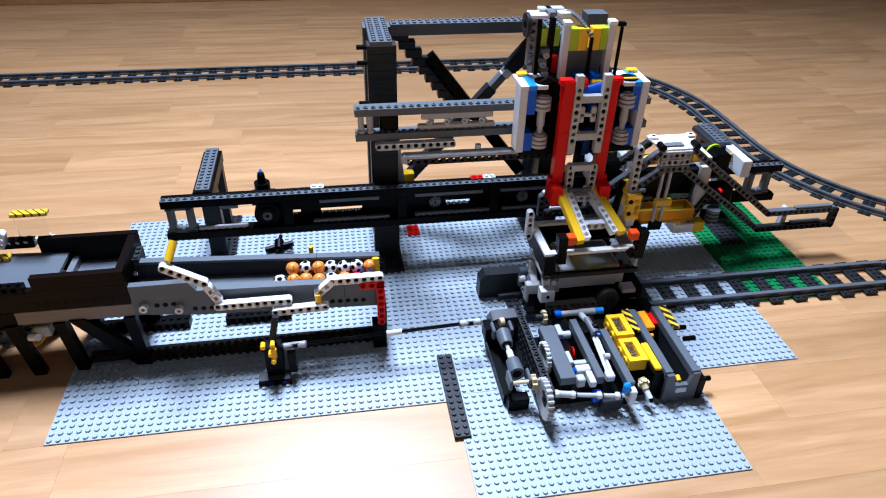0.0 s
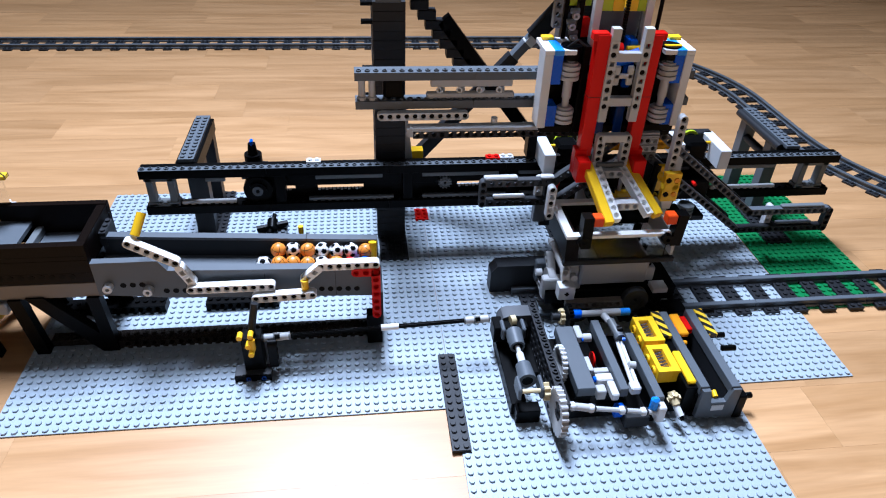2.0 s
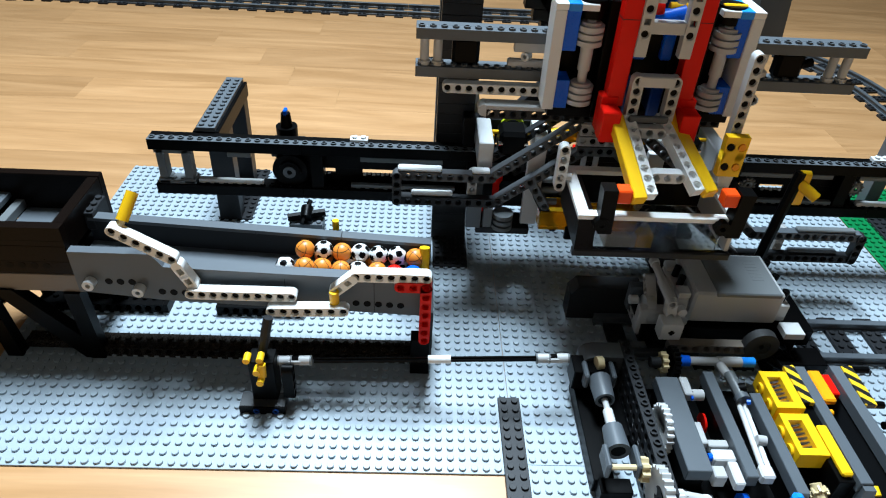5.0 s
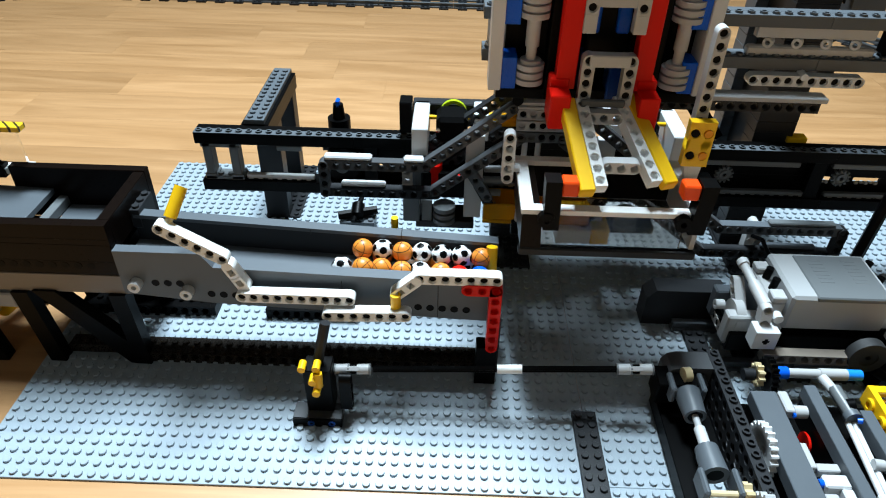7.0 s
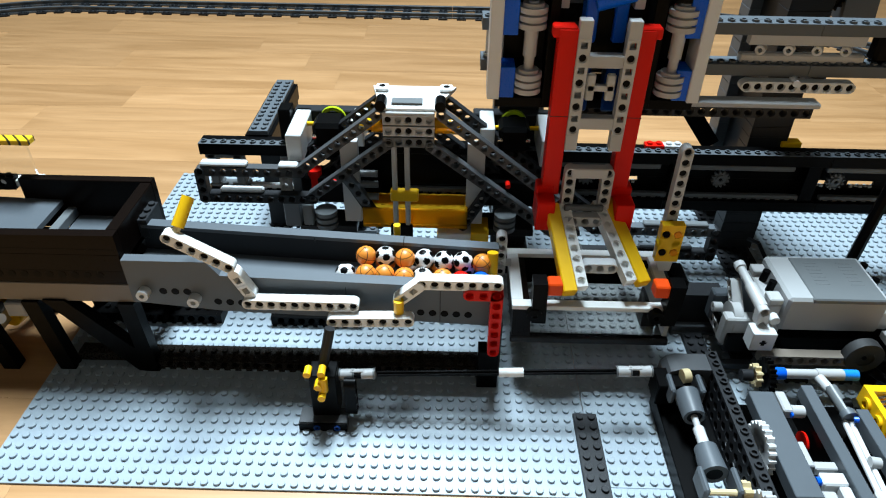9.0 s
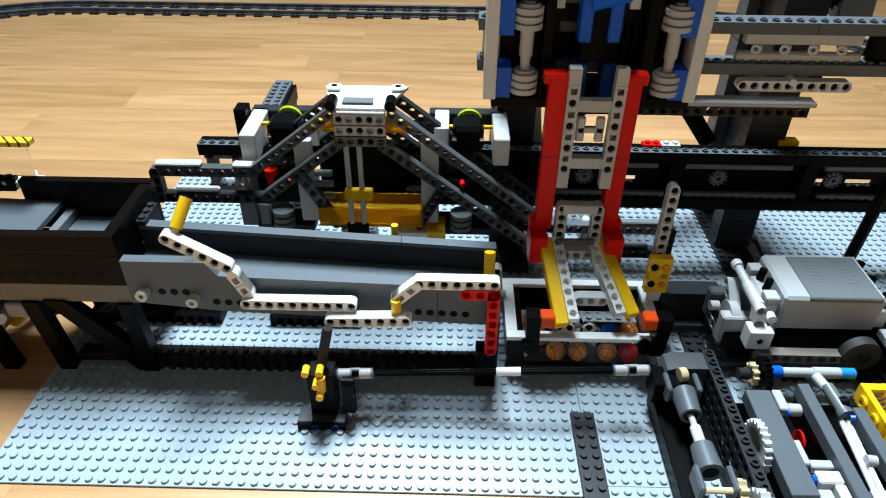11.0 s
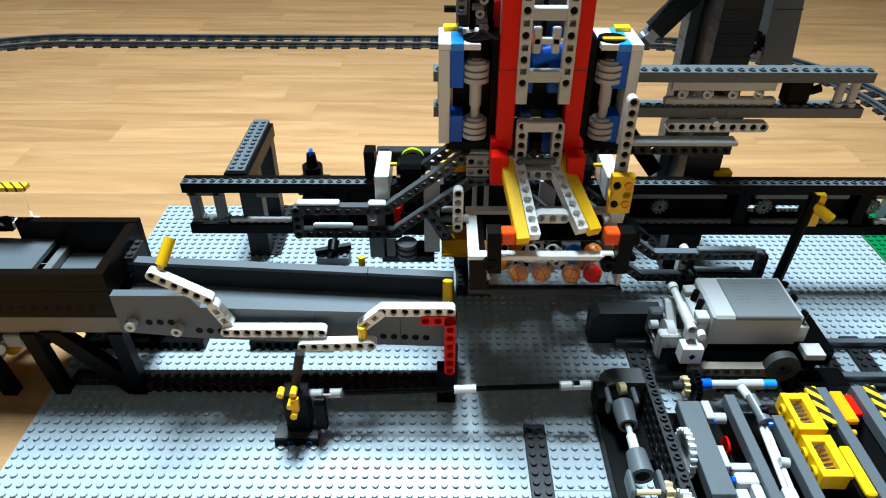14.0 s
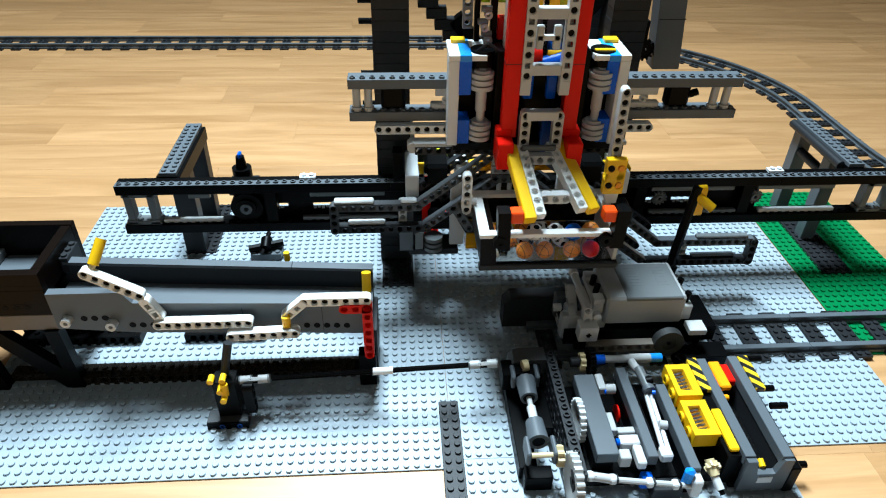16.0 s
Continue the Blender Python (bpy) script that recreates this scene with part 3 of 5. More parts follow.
    for a, b in zip(ends[::2], ends[1::2]):
        k.box(a, b, 31.62, 31.98, 9.7, 10.4, 0.02)
    part("back_panel", k, BLACK, t, "black panel with narrow gaps")
    return t


long_rail()


def motor_knob():
    t = thing("motor", (-23.5, 33.2, 13.9), "black electric motor with a blue tipped knob on the rail", "motor")
    part("body", K().rod((-23.5, 33.4, 12.4), (-23.5, 33.4, 14.4), 1.15, 20), BLACK, t)
    part("neck", K().rod((-23.5, 33.4, 14.2), (-23.5, 33.4, 15.9), 0.7, 16, 0.5), BLACK, t)
    part("tip", K().box(-23.7, -23.3, 32.9, 33.8, 15.6, 16.4, 0.1), BLUE, t)
    part("mount", K().box(-25.2, -21.8, 32.1, 34.8, 11.2, 12.5, 0.05), DARK, t)


motor_knob()
for x, mat, lab in ((-15.5, PALE, "pale grey studded brick on the rail's top"), (8.6, RED, "red and white brick on the rail's top"), (10.5, PALE, "pale grey brick on the rail's top"), (42.0, PALE, "pale grey brick on the rail's top")):
    solid("brick", K().box(x - 0.9, x + 1.0, 30.9, 31.9, 13.9, 14.3, 0.04).studs([x - .4, x + .5], [31.4], 14.3), mat, (x, 31.6, 13.9), lab, "toy brick", "bricks on the rail")


def cross_piece():
    t = thing("sensor_stand", (-22.4, 36, 0), "small black cross shaped stand on grey bricks", "stand")
    part("base", K().box(-24.4, -20.4, 33.6, 36, 0, 1.2, 0.04).studs([-23.9, -22.9, -21.9, -20.9], [34.1, 35.2], 1.2), MID, t)
    part("crossbar", K().rod((-24.6, 34.2, 1.7), (-20.2, 35.2, 2.0), 0.5, 8), BLACK, t)
    part("axle", K().rod((-22.8, 33.3, 1.6), (-22.1, 36.3, 2.9), 0.32, 8), BLACK, t)
    part("hub", K().rod((-22.4, 34, 1.8), (-22.4, 35.6, 2.3), 0.75, 14), BLACK, t)


cross_piece()


# ---- the ball chute ----
def chute():
    t = thing("ball_chute", (-23, 14.5, 0), "grey brick ball chute with white link beams along its side", "ball chute")
    # sloping floor and walls between the hopper and the open end
    xl, xr = -38.4, -7.6
    part("front_wall", K().prism([(xl, 8.4), (-31, 7.6), (xr, 6.6), (xr, 10.4), (-16, 10.7), (-30.5, 11.2), (-31.5, 12.7), (xl, 12.7)], 12.0, 12.9), MID, t)
    # flat black discs painted for the shade inside the wall's pin holes
    for x in (-37.4, -35.6, -34.6, -33.6, -31.2, -30.2, -29.2, -28.2, -14.2, -13.2, -12.2, -11.2, -10.2):
        z = 9.6 if x < -33 else 8.6 - (x + 31) * 0.04
        part("pin_hole", K().rod((x, 11.97, z), (x, 12.02, z), 0.33, 14), BLACK, t)
    for x, z in ((-37.1, 9.6), (-33.0, 9.0)):
        part("axle_pin", K().rod((x, 11.2, z), (x, 12.0, z), 0.5, 16, hole=0.22), PALE, t)
    part("back_wall", K().prism([(xl, 8.4), (xr, 6.6), (xr, 11.1), (-16, 11.56), (xl, 12.8)], 16.6, 17.4), DARK, t)
    part("back_tiles", K().prism([(xl, 12.8), (-16, 11.56), (xr, 11.1), (xr, 11.42), (-16, 11.9), (xl, 13.15)], 16.5, 17.5), MID, t)
    part("floor_panel", K().prism([(xl, 10.2), (xr, 8.5), (xr, 8.9), (xl, 10.6)], 12.9, 16.6), MID, t, "smooth grey sloping tiles")
    part("front_tiles", K().prism([(-30.6, 11.2), (-16, 10.7), (xr, 10.4), (xr, 10.65), (-16, 10.95), (-30.6, 11.45)], 11.9, 13.0), MID, t)
    plugged_arm("upper_link", (-33.6, 15.7), (-29.3, 13.0), 10.9, WHITE, t)
    part("elbow_link", K().pocket_arm((-29.0, 12.3), (-28.0, 10.2), 10.88), WHITE, t)
    plugged_arm("long_link", (-28.2, 9.6), (-19.6, 9.6), 10.5, WHITE, t)
    plugged_arm("low_link", (-21.3, 8.5), (-15.1, 8.7), 9.8, WHITE, t)
    part("rise_link", K().pocket_arm((-15.9, 10.2), (-14.3, 11.7), 10.58), WHITE, t)
    plugged_arm("top_link", (-14.0, 12.0), (-8.0, 12.0), 10.6, WHITE, t)
    part("red_bracket", K().arm((-10.2, 11.1), (-8.0, 11.1), 10.5, w=1.05, blind=True).arm((-8.0, 11.1), (-8.0, 4.9), 10.5, w=1.0, blind=True), RED, t)
    part("red_foot", K().box(-9.2, -7.4, 11.0, 12.4, 0.0, 4.4, 0.05), BLACK, t)
    part("yellow_peg", K().rod((-8.2, 14.9, 9.7), (-8.2, 15.5, 11.8), 0.48, 14), YELLOW, t)
    part("peg_stem", K().rod((-8.2, 14.0, 7.6), (-8.2, 14.9, 9.8), 0.3, 10), PALE, t)
    part("yellow_roller", K().rod((-33.0, 12.0, 16.1), (-32.3, 13.6, 17.9), 0.5, 14), YELLOW, t)
    part("roller_stem", K().rod((-33.4, 11.2, 15.2), (-33.0, 12.0, 16.1), 0.3, 10), TAN, t)
    part("small_peg", K().rod((-15.9, 10.6, 9.0), (-15.9, 10.6, 10.4), 0.42, 12), YELLOW, t)
    part("rear_peg", K().rod((-16.6, 18.6, 11.3), (-16.6, 18.6, 12.3), 0.32, 12), YELLOW, t)
    part("end_frame", K().box(-7.7, -7.2, 12.0, 17.4, 1.2, 7.0, 0.05), DARK, t)
    # under frame: long black studded beams on the baseplate
    # black beams: the brown they reflect is put into the umber
    part("side_beam", K().brick_beam(-38.2, 30, 12.3, 0.0, 1.0, 1.1), UMBER, t)
    # its right end also fills in the shadow under the chute
    part("side_plate", K().box(-46, -8.4, 13.2, 14.6, 0.0, 0.9, 0.04).studs([-45.5 + i for i in range(37)], [13.9], 0.9), UMBER, t)
    part("rear_beam", K().brick_beam(-47.2, 13, 18.4, 0.0, 2.0, 1.2), BLACK, t)
    part("rear_beam", K().brick_beam(-29.3, 9, 18.4, 0.0, 1.6, 1.2), BLACK, t)
    for x in (-23.6, -15.9):
        part("tile_seam", K().box(x, x + 0.07, 16.48, 17.52, 11.2 + (0.55 if x < -16.5 else 0.3), 12.2 if x < -16.5 else 11.96, 0.005), DARK, t)
    for x in (-29.0, -20.4, -12.6):
        part("wall_seam", K().box(x, x + 0.06, 11.985, 12.4, 7.55 - (x + 31) * 0.035, 10.6 - (x + 31) * 0.012, 0.005), DARK, t)


chute()


def hopper():
    t = thing("hopper", (-44, 17, 0), "black brick hopper with a grey ramp, standing on slanting legs", "hopper")
    x0, x1, y0, y1 = -50.6, -38.6, 12.4, 21.6
    part("rear_wall", K().box(x0, x1, y1 - 0.9, y1, 9.8, 14.9, 0.05), BROWN, t)
    part("front_wall", K().box(x0 - 40, x1, y0, y0 + 0.9, 9.9, 12.9, 0.05), BROWN, t, "black front wall with a row of pin holes")
    part("front_wall_top", K().prism([(x0 + 1.5, 12.9), (x1, 12.9), (x1, 14.8), (x0 + 1.5, 14.7)], y0, y0 + 0.9), BROWN, t)
    part("right_wall", K().box(x1 - 1.0, x1, y0 + 0.9, y1 - 0.9, 11.8, 14.8, 0.05), BROWN, t)
    part("lip", K().box(x1, x1 + 0.8, 16.5, 19.5, 11.8, 13.6, 0.05).studs([x1 + .4], [17, 18, 19], 13.6), DARK, t)
    part("lower_band", K().box(x0 - 1.5, x1 + 0.5, y0 - 0.1, y0 + 1.2, 8.0, 9.9, 0.05), TAUPE, t, "dark taupe lower band")
    part("side_band", K().box(x1 - 0.4, x1 + 0.48, y0 + 1.2, y1 - 1.0, 8.0, 9.9, 0.05), MID, t)
    part("outer_band", K().box(x0 - 46, x0 - 1.5, y0 - 0.1, y0 + 1.2, 8.0, 9.9, 0.05), BLACK, t)
    # a row of black discs gives the dark of the pin holes
    for i in range(9):
        part("pin_hole", K().rod((x0 + 1.5 + i * 1.05, y0 - 0.03, 10.8), (x0 + 1.5 + i * 1.05, y0 + 0.03, 10.8), 0.33, 12), BLACK, t)
    part("ramp", K().prism([(-94, 14.5), (-47.2, 12.8), (-47.2, 12.3), (-94, 14.0)], y0 + 0.9, y1 - 0.9), MID, t, "smooth grey ramp")
    part("ramp_step", K().box(-46.9, -46.1, y0 + 0.9, y1 - 0.9, 11.2, 12.1, 0.05), LIDGREY, t)
    part("inner_floor", K().box(-46.1, x1 - 1.0, y0 + 0.9, y1 - 0.9, 10.6, 11.2, 0.05), MID, t)
    part("rear_rail", K().brick_beam(-94, 43, y1 - 1.0, 13.8), BLACK, t)
    part("front_rail", K().brick_beam(-94, 44, y0 - 0.2, 12.6), BLACK, t)
    part("belly", K().box(x0 - 46, x1 - 1.2, y0 + 1.2, y1 - 1, 7.6, 9.9, 0.05), BLACK, t)
    for xa, xb in ((-47.4, -46.6), (-39.2, -38.9), (-53.0, -51.9), (-57.5, -56.4), (-70.0, -69.0), (-86.0, -85.0)):
        for y in (12.0, 19.8):
            part("leg", K().prism([(xa - 0.75, 8.0), (xa + 0.65, 8.0), (xb + 0.75, 0.0 if xa > -48 else FLOOR), (xb - 0.65, 0.0 if xa > -48 else FLOOR)], y, y + 1.15), BLACK, t)
    for y in (12.05, 19.9):
        part("strut", K().prism([(-46.3, 8.2), (-44.4, 8.2), (-38.6, 1.4), (-38.6, 0.0), (-40.0, 0.0)], y, y + 1.1), BLACK, t)
    for z in (11.2, 13.4):
        part("seam", K().box(x0, x1 - 0.1, y0 - 0.012, y0 + 0.03, z, z + 0.05, 0.005), BLACK, t)
    part("gear", K().gear((-56.0, 15.2, 4.6), "y", 2.0, 20, 0.7), MID, t)
    part("tan_block", K().box(-54.9, -53.0, 14.6, 16.4, 2.2, 4.2, 0.2), TAN, t)
    part("grey_arm", K().arm((-58.5, 6.2), (-52.5, 5.0), 14.0), MID, t)
    part("grey_block", K().box(-51.4, -49.6, 13.8, 15.2, 4.6, 6.2, 0.15), GREY, t)
    part("yellow_wheel", K().rod((-53.4, 16.0, 3.0), (-53.0, 17.4, 3.0), 1.5, 18), YELLOW, t)
    part("pin", K().rod((-51.2, 12.0, 6.2), (-50.0, 11.4, 6.6), 0.45, 12), WHITE, t)


hopper()


def hazard_gate():
    t = thing("hazard_gate", (-53, 21.5, 14), "clear panel topped by a yellow and black striped tile", "gate")
    part("panel", K().box(-52.6, -49.0, 21.2, 21.5, 15.0, 18.1, 0.03), CLEAR, t)
    part("striped_tile", K().box(-52.8, -48.5, 20.9, 22.0, 18.1, 18.6, 0.05), HAZARDTHIN, t)
    part("studded_base", K().box(-60, -48.9, 20.9, 22.2, 14.0, 14.6, 0.03).studs([-59.4 + i for i in range(11)], [21.5], 14.6), WHITE, t)
    part("lever", K().arm((-54.4, 14.9), (-54.0, 16.4), 19.6), WHITE, t)
    part("low_tile", K().box(-60, -53.6, 18.9, 20.0, 13.1, 13.6, 0.05), HAZARDTHIN, t)


hazard_gate()


# ---- the universal jointed drive ----
def pivot_stand():
    t = thing("drive_stand", (-22, 6.6, 0), "black drive stand with yellow pins on a dark foot", "stand")
    part("foot", K().prism([(-24.1, 0.0), (-20.1, 0.0), (-20.1, 0.9), (-24.1, 0.9)], 5.9, 7.5), SLATE, t)
    part("foot_front", K().box(-24.1, -20.1, 5.7, 5.9, 0.0, 0.86, 0.03), BLACK, t)
    for x in (-22.6, -20.9):
        part("pin", K().rod((x, 5.6, 0.48), (x, 5.72, 0.48), 0.28, 12, hole=0.16), SHADEBLUE, t)
    part("body", K().box(-23.0, -20.8, 6.6, 8.4, 0.9, 5.6, 0.08), BLACK, t)
    part("bracket", K().arm_y(-20.2, (6.9, 1.6), (6.9, 4.6)), BLACK, t)
    for p in ((-23.0, 6.8, 6.0), (-22.1, 6.2, 5.2), (-21.8, 6.6, 6.3), (-21.8, 5.8, 4.4)):
        part("yellow_pin", K().rod((p[0], p[1] - 0.5, p[2]), (p[0], p[1] + 0.4, p[2]), 0.31, 14), YELLOW, t)
    part("yellow_beam", K().rod((-21.7, 6.0, 4.6), (-21.7, 6.2, 5.9), 0.36, 12), YELLOW, t)
    part("post", K().rod((-22.0, 7.6, 5.4), (-21.2, 8.4, 9.2), 0.42, 10), DARK, t)
    return t


pivot_stand()


def drive_shaft():
    L = 25.2
    t = thing("drive_shaft", (-20.2, 8.0, 4.5), "long black axle with pale universal joints at both ends", "drive shaft")
    b = Vector(BASE[t])
    for k0, nm in ((-0.5, "near_joint"), (L - 3.0, "far_joint")):
        k = K().rod(b + Vector((k0, 0, 0)), b + Vector((k0 + 1.2, 0, 0)), 0.44, 12).rod(b + Vector((k0 + 1.8, 0, 0)), b + Vector((k0 + 2.9, 0, 0)), 0.44, 12)
        k.box(b.x + k0 + 0.9, b.x + k0 + 2.0, b.y - 0.2, b.y + 0.2, b.z + 0.24, b.z + 0.46, 0.05)
        k.box(b.x + k0 + 0.9, b.x + k0 + 2.0, b.y - 0.2, b.y + 0.2, b.z - 0.46, b.z - 0.24, 0.05)
        joint = part(nm, k, GREY, t)
        for u in (-0.05, 1.05, 2.75):
            part("collar", K().rod(b + Vector((k0 + u, 0, 0)), b + Vector((k0 + u + 0.14, 0, 0)), 0.475, 14), LIDGREY, joint)
        part("spider", K().box(b.x + k0 + 1.15, b.x + k0 + 1.85, b.y - 0.38, b.y + 0.38, b.z - 0.22, b.z + 0.22, 0.05), BLACK, joint)
    k = K().box(b.x + 2.6, b.x + L - 2.6, b.y - 0.26, b.y + 0.26, b.z - 0.1, b.z + 0.1, 0.03)
    k.box(b.x + 2.6, b.x + L - 2.6, b.y - 0.1, b.y + 0.1, b.z - 0.26, b.z + 0.26, 0.03)
    part("axle", k, BLACK, t)
    part("connector", K().rod(b + Vector((12.6, 0, 0)), b + Vector((14.6, 0, 0)), 0.38, 14), WHITE, t)
    return t


shaft = drive_shaft()


# ---- the gear machine ----
def gear_machine():
    t = thing("gear_machine", (18, 3, 0), "gear machine of grey, yellow and blue technical bricks", "machine")
    # dark holed wall with studs on its top
    k = K()
    for z in (0.3, 1.5, 2.7, 3.9):
        k.holed(16, Matrix.Translation((11.0, -4.5, z + 0.6)) @ Matrix.Rotation(radians(90), 4, "Z"), t=1.0, rounded=False, zc=0.1, h=1.2)
    k.box(10, 11, -5.0, 11.0, 5.1, 5.2, 0.01)
    for i in range(16):
        k.rod((10.5, -4.5 + i, 5.2), (10.5, -4.5 + i, 5.42), 0.32, 12, hole=0.2)
    part("holed_wall", k, DARK, t, "dark grey stacked beams full of pin holes")
    # black footing and jointed shaft in front of the wall
    part("black_base", K().box(5.9, 7.6, -1.6, 9.6, 0.2, 1.8, 0.06).box(7.6, 10.0, 3.0, 9.6, 0.2, 1.6, 0.06), BLACK, t)
    part("black_upright", K().box(5.4, 9.4, 7.4, 9.6, 2.4, 4.6, 0.08), BLACK, t)
    part("gear_housing", K().prism([(6.2, 0.3), (10.0, 0.3), (10.0, 5.15), (7.4, 5.15), (6.7, 4.9), (6.3, 4.3)], 8.8, 10.7), SLATE, t)
    part("front_leg", K().box(6.2, 8.8, -2.9, -1.5, 0.2, 2.0, 0.06), BLACK, t)
    for y0, y1, nm in ((7.0, 4.6, "far_cup"), (-0.6, 1.7, "near_cup")):
        part(nm, K().rod((7.6, y0, 4.2), (7.6, y1, 4.2), 1.0, 20, 0.85, hole=0.6), MID, t)
        part("cup_core", K().rod((7.6, y0, 4.2), (7.6, y1 + (0.1 if y1 > 3 else -0.1), 4.2), 0.62, 12), BLACK, t)
    part("link_shaft", K().rod((7.6, 4.8, 4.2), (7.6, 3.2, 4.2), 0.26, 12), GREY, t)
    part("shaft_sleeve", K().rod((7.6, 3.5, 4.2), (7.6, 1.7, 4.2), 0.43, 14), PALE, t)
    for y0, y1 in ((6.6, 8.6), (-0.4, -2.6)):
        for x in (6.4, 8.8):
            part("fork", K().box(x - 0.22, x + 0.22, min(y0, y1), max(y0, y1), 3.4, 5.0, 0.15), MID, t)
    part("far_pin", K().rod((7.4, 8.2, 5.0), (8.0, 8.3, 5.0), 0.6, 12), TAN, t)
    part("near_pin", K().rod((6.2, -2.2, 4.4), (9.0, -2.2, 4.4), 0.24, 10), TAN, t)
    part("tan_gear", K().gear((9.2, -2.2, 4.2), "x", 1.0, 8, 0.6), TAN, t)
    # gears on the far side of the wall
    part("upper_gear", K().gear((11.95, 2.1, 3.8), "x", 2.1, 22, 0.55), PALE, t, at=(11.95, 2.1, 3.8))
    part("crank_gear", K().gear((10.1, -4.4, 3.5), "x", 2.6, 24, 0.7), GREY, t, "light grey crank gear", at=(10.1, -4.4, 3.5))
    part("tan_clutch", K().gear((13.8, 9.0, 4.5), "x", 1.0, 10, 0.5), TAN, t)
    part("pale_clutch", K().rod((12.6, 9.0, 4.5), (13.5, 9.0, 4.5), 0.5, 16), DARK, t)
    part("black_cog", K().gear((14.7, 9.0, 4.5), "x", 1.55, 20, 0.5), BLACK, t)
    # cross axle with blue ends
    part("cross_axle", K().rod((16.0, 9.0, 4.8), (18.8, 9.0, 4.8), 0.4, 14).rod((18.7, 9.0, 4.8), (20.9, 9.0, 4.8), 0.48, 14), GREY, t)
    part("blue_end", K().rod((15.2, 9.0, 4.8), (16.1, 9.0, 4.8), 0.52, 14), BLUE, t)
    part("blue_end", K().rod((20.8, 9.0, 4.8), (22.1, 9.0, 4.8), 0.46, 14), AZURE, t)
    # long smooth beams
    for x, w, y0, y1, z, mat in ((12.45, 2.0, -2.7, 7.0, 4.8, MID), (16.9, 0.95, -3.2, 7.7, 4.9, MID), (20.25, 0.95, -4.6, 5.3, 4.9, MID), (25.6, 1.0, -3.6, 8.6, 4.9, MID), (29.0, 1.0, -3.8, 8.8, 4.9, MID)):
        part("long_beam", K().box(x, x + w, y0, y1, z - 1.2, z, 0.06), mat, t)
        part("beam_support", K().box(x + 0.05, x + w - 0.05, y0 + 0.6, y1 - 0.4, 0.5, z - 1.2, 0.03), DARK if x > 25 else BLACK, t)
    part("grey_gusset", K().box(14.55, 15.3, 4.9, 7.0, 4.0, 4.9, 0.1), GREY, t)
    part("grey_peg", K().rod((15.2, 5.2, 4.5), (16.2, 5.2, 4.5), 0.5, 14), GREY, t)
    part("blue_pin", K().rod((15.05, 4.75, 4.6), (15.2, 4.75, 4.6), 0.2, 10), BLUE, t)
    part("grey_step", K().box(14.6, 15.2, 0.3, 2.5, 3.4, 4.3, 0.08).box(15.2, 16.85, 0.1, 0.8, 3.4, 4.2, 0.08), GREY, t)
    part("grey_elbow", K().box(15.0, 16.8, -1.5, -0.4, 3.6, 4.6, 0.12).box(16.0, 16.8, -3.6, -1.5, 3.6, 4.55, 0.12), PALE, t)
    part("blue_pin", K().rod((14.7, -0.95, 4.2), (15.02, -0.95, 4.2), 0.32, 12), BLUE, t)
    part("pale_corner", K().box(14.6, 15.6, -3.0, -1.9, 3.2, 4.5, 0.1), GREY, t)
    part("red_disc", K().rod((16.45, 4.2, 2.0), (16.65, 4.2, 2.0), 0.9, 22), RED, t)
    part("floor_frame", K().box(11.2, 24, -3.0, 8.4, 0.6, 1.6, 0.05), BLACK, t)
    # steering rods between the beams
    part("ball_joint", K().rod((18.8, 8.6, 4.8), (19.1, 7.3, 4.8), 0.42, 12), GREY, t)
    part("grey_rod", K().rod((19.2, 7.4, 4.9), (19.5, 4.6, 4.7), 0.5, 16), LIDGREY, t)
    part("blue_collar", K().rod((19.45, 5.0, 4.7), (19.5, 4.5, 4.7), 0.64, 14), MID, t)
    part("blue_pin", K().rod((19.6, 4.2, 4.9), (19.9, 4.1, 5.0), 0.22, 10), BLUE, t)
    part("pale_rod", K().rod((19.2, 4.5, 4.3), (18.8, -2.0, 4.1), 0.22, 10).rod((19.65, 4.4, 4.3), (19.3, -2.0, 4.1), 0.22, 10), PALE, t)
    part("pale_rod_end", K().box(18.3, 19.4, -3.0, -1.8, 3.6, 4.6, 0.15), PALE, t)
    part("rack", K().box(17.95, 18.45, -1.5, 6.0, 3.2, 4.0, 0.05), BLACK, t)
    part("round_peg", K().rod((19.2, 0.6, 4.5), (19.9, 0.5, 4.5), 0.42, 12), GREY, t)
    part("dark_knob", K().rod((19.4, 5.6, 4.9), (19.9, 5.6, 5.0), 0.55, 12), BLACK, t)
    part("dark_cap", K().rod((19.6, 6.0, 4.6), (20.2, 6.0, 4.8), 0.4, 12), BLACK, t)
    part("blue_block", K().box(19.6, 20.5, -5.3, -4.5, 3.0, 5.2, 0.25), AZURE, t)
    part("blue_block", K().box(16.4, 17.4, -4.2, -3.4, 1.6, 3.2, 0.1), BLUE, t)
    part("corner_block", K().box(20.3, 21.2, -5.7, -4.5, 2.2, 4.4, 0.12), PALE, t)
    part("dark_block", K().box(17.4, 20.0, -5.0, -3.6, 0.8, 2.4, 0.1), DARK, t)
    part("crank_rod", K().rod((10.6, -4.4, 4.4), (13.6, -4.9, 4.2), 0.4, 12).rod((13.6, -4.9, 4.2), (20.4, -5.3, 3.4), 0.26, 10), GREY, t, "pale crank rod")
    for x, y, z in ((11.4, -4.53, 4.35), (13.3, -4.85, 4.22), (16.6, -5.08, 3.85), (18.9, -5.2, 3.58)):
        part("rod_joint", K().box(x - 0.3, x + 0.3, y - 0.4, y + 0.4, z - 0.36, z + 0.36, 0.12), PALE, t)
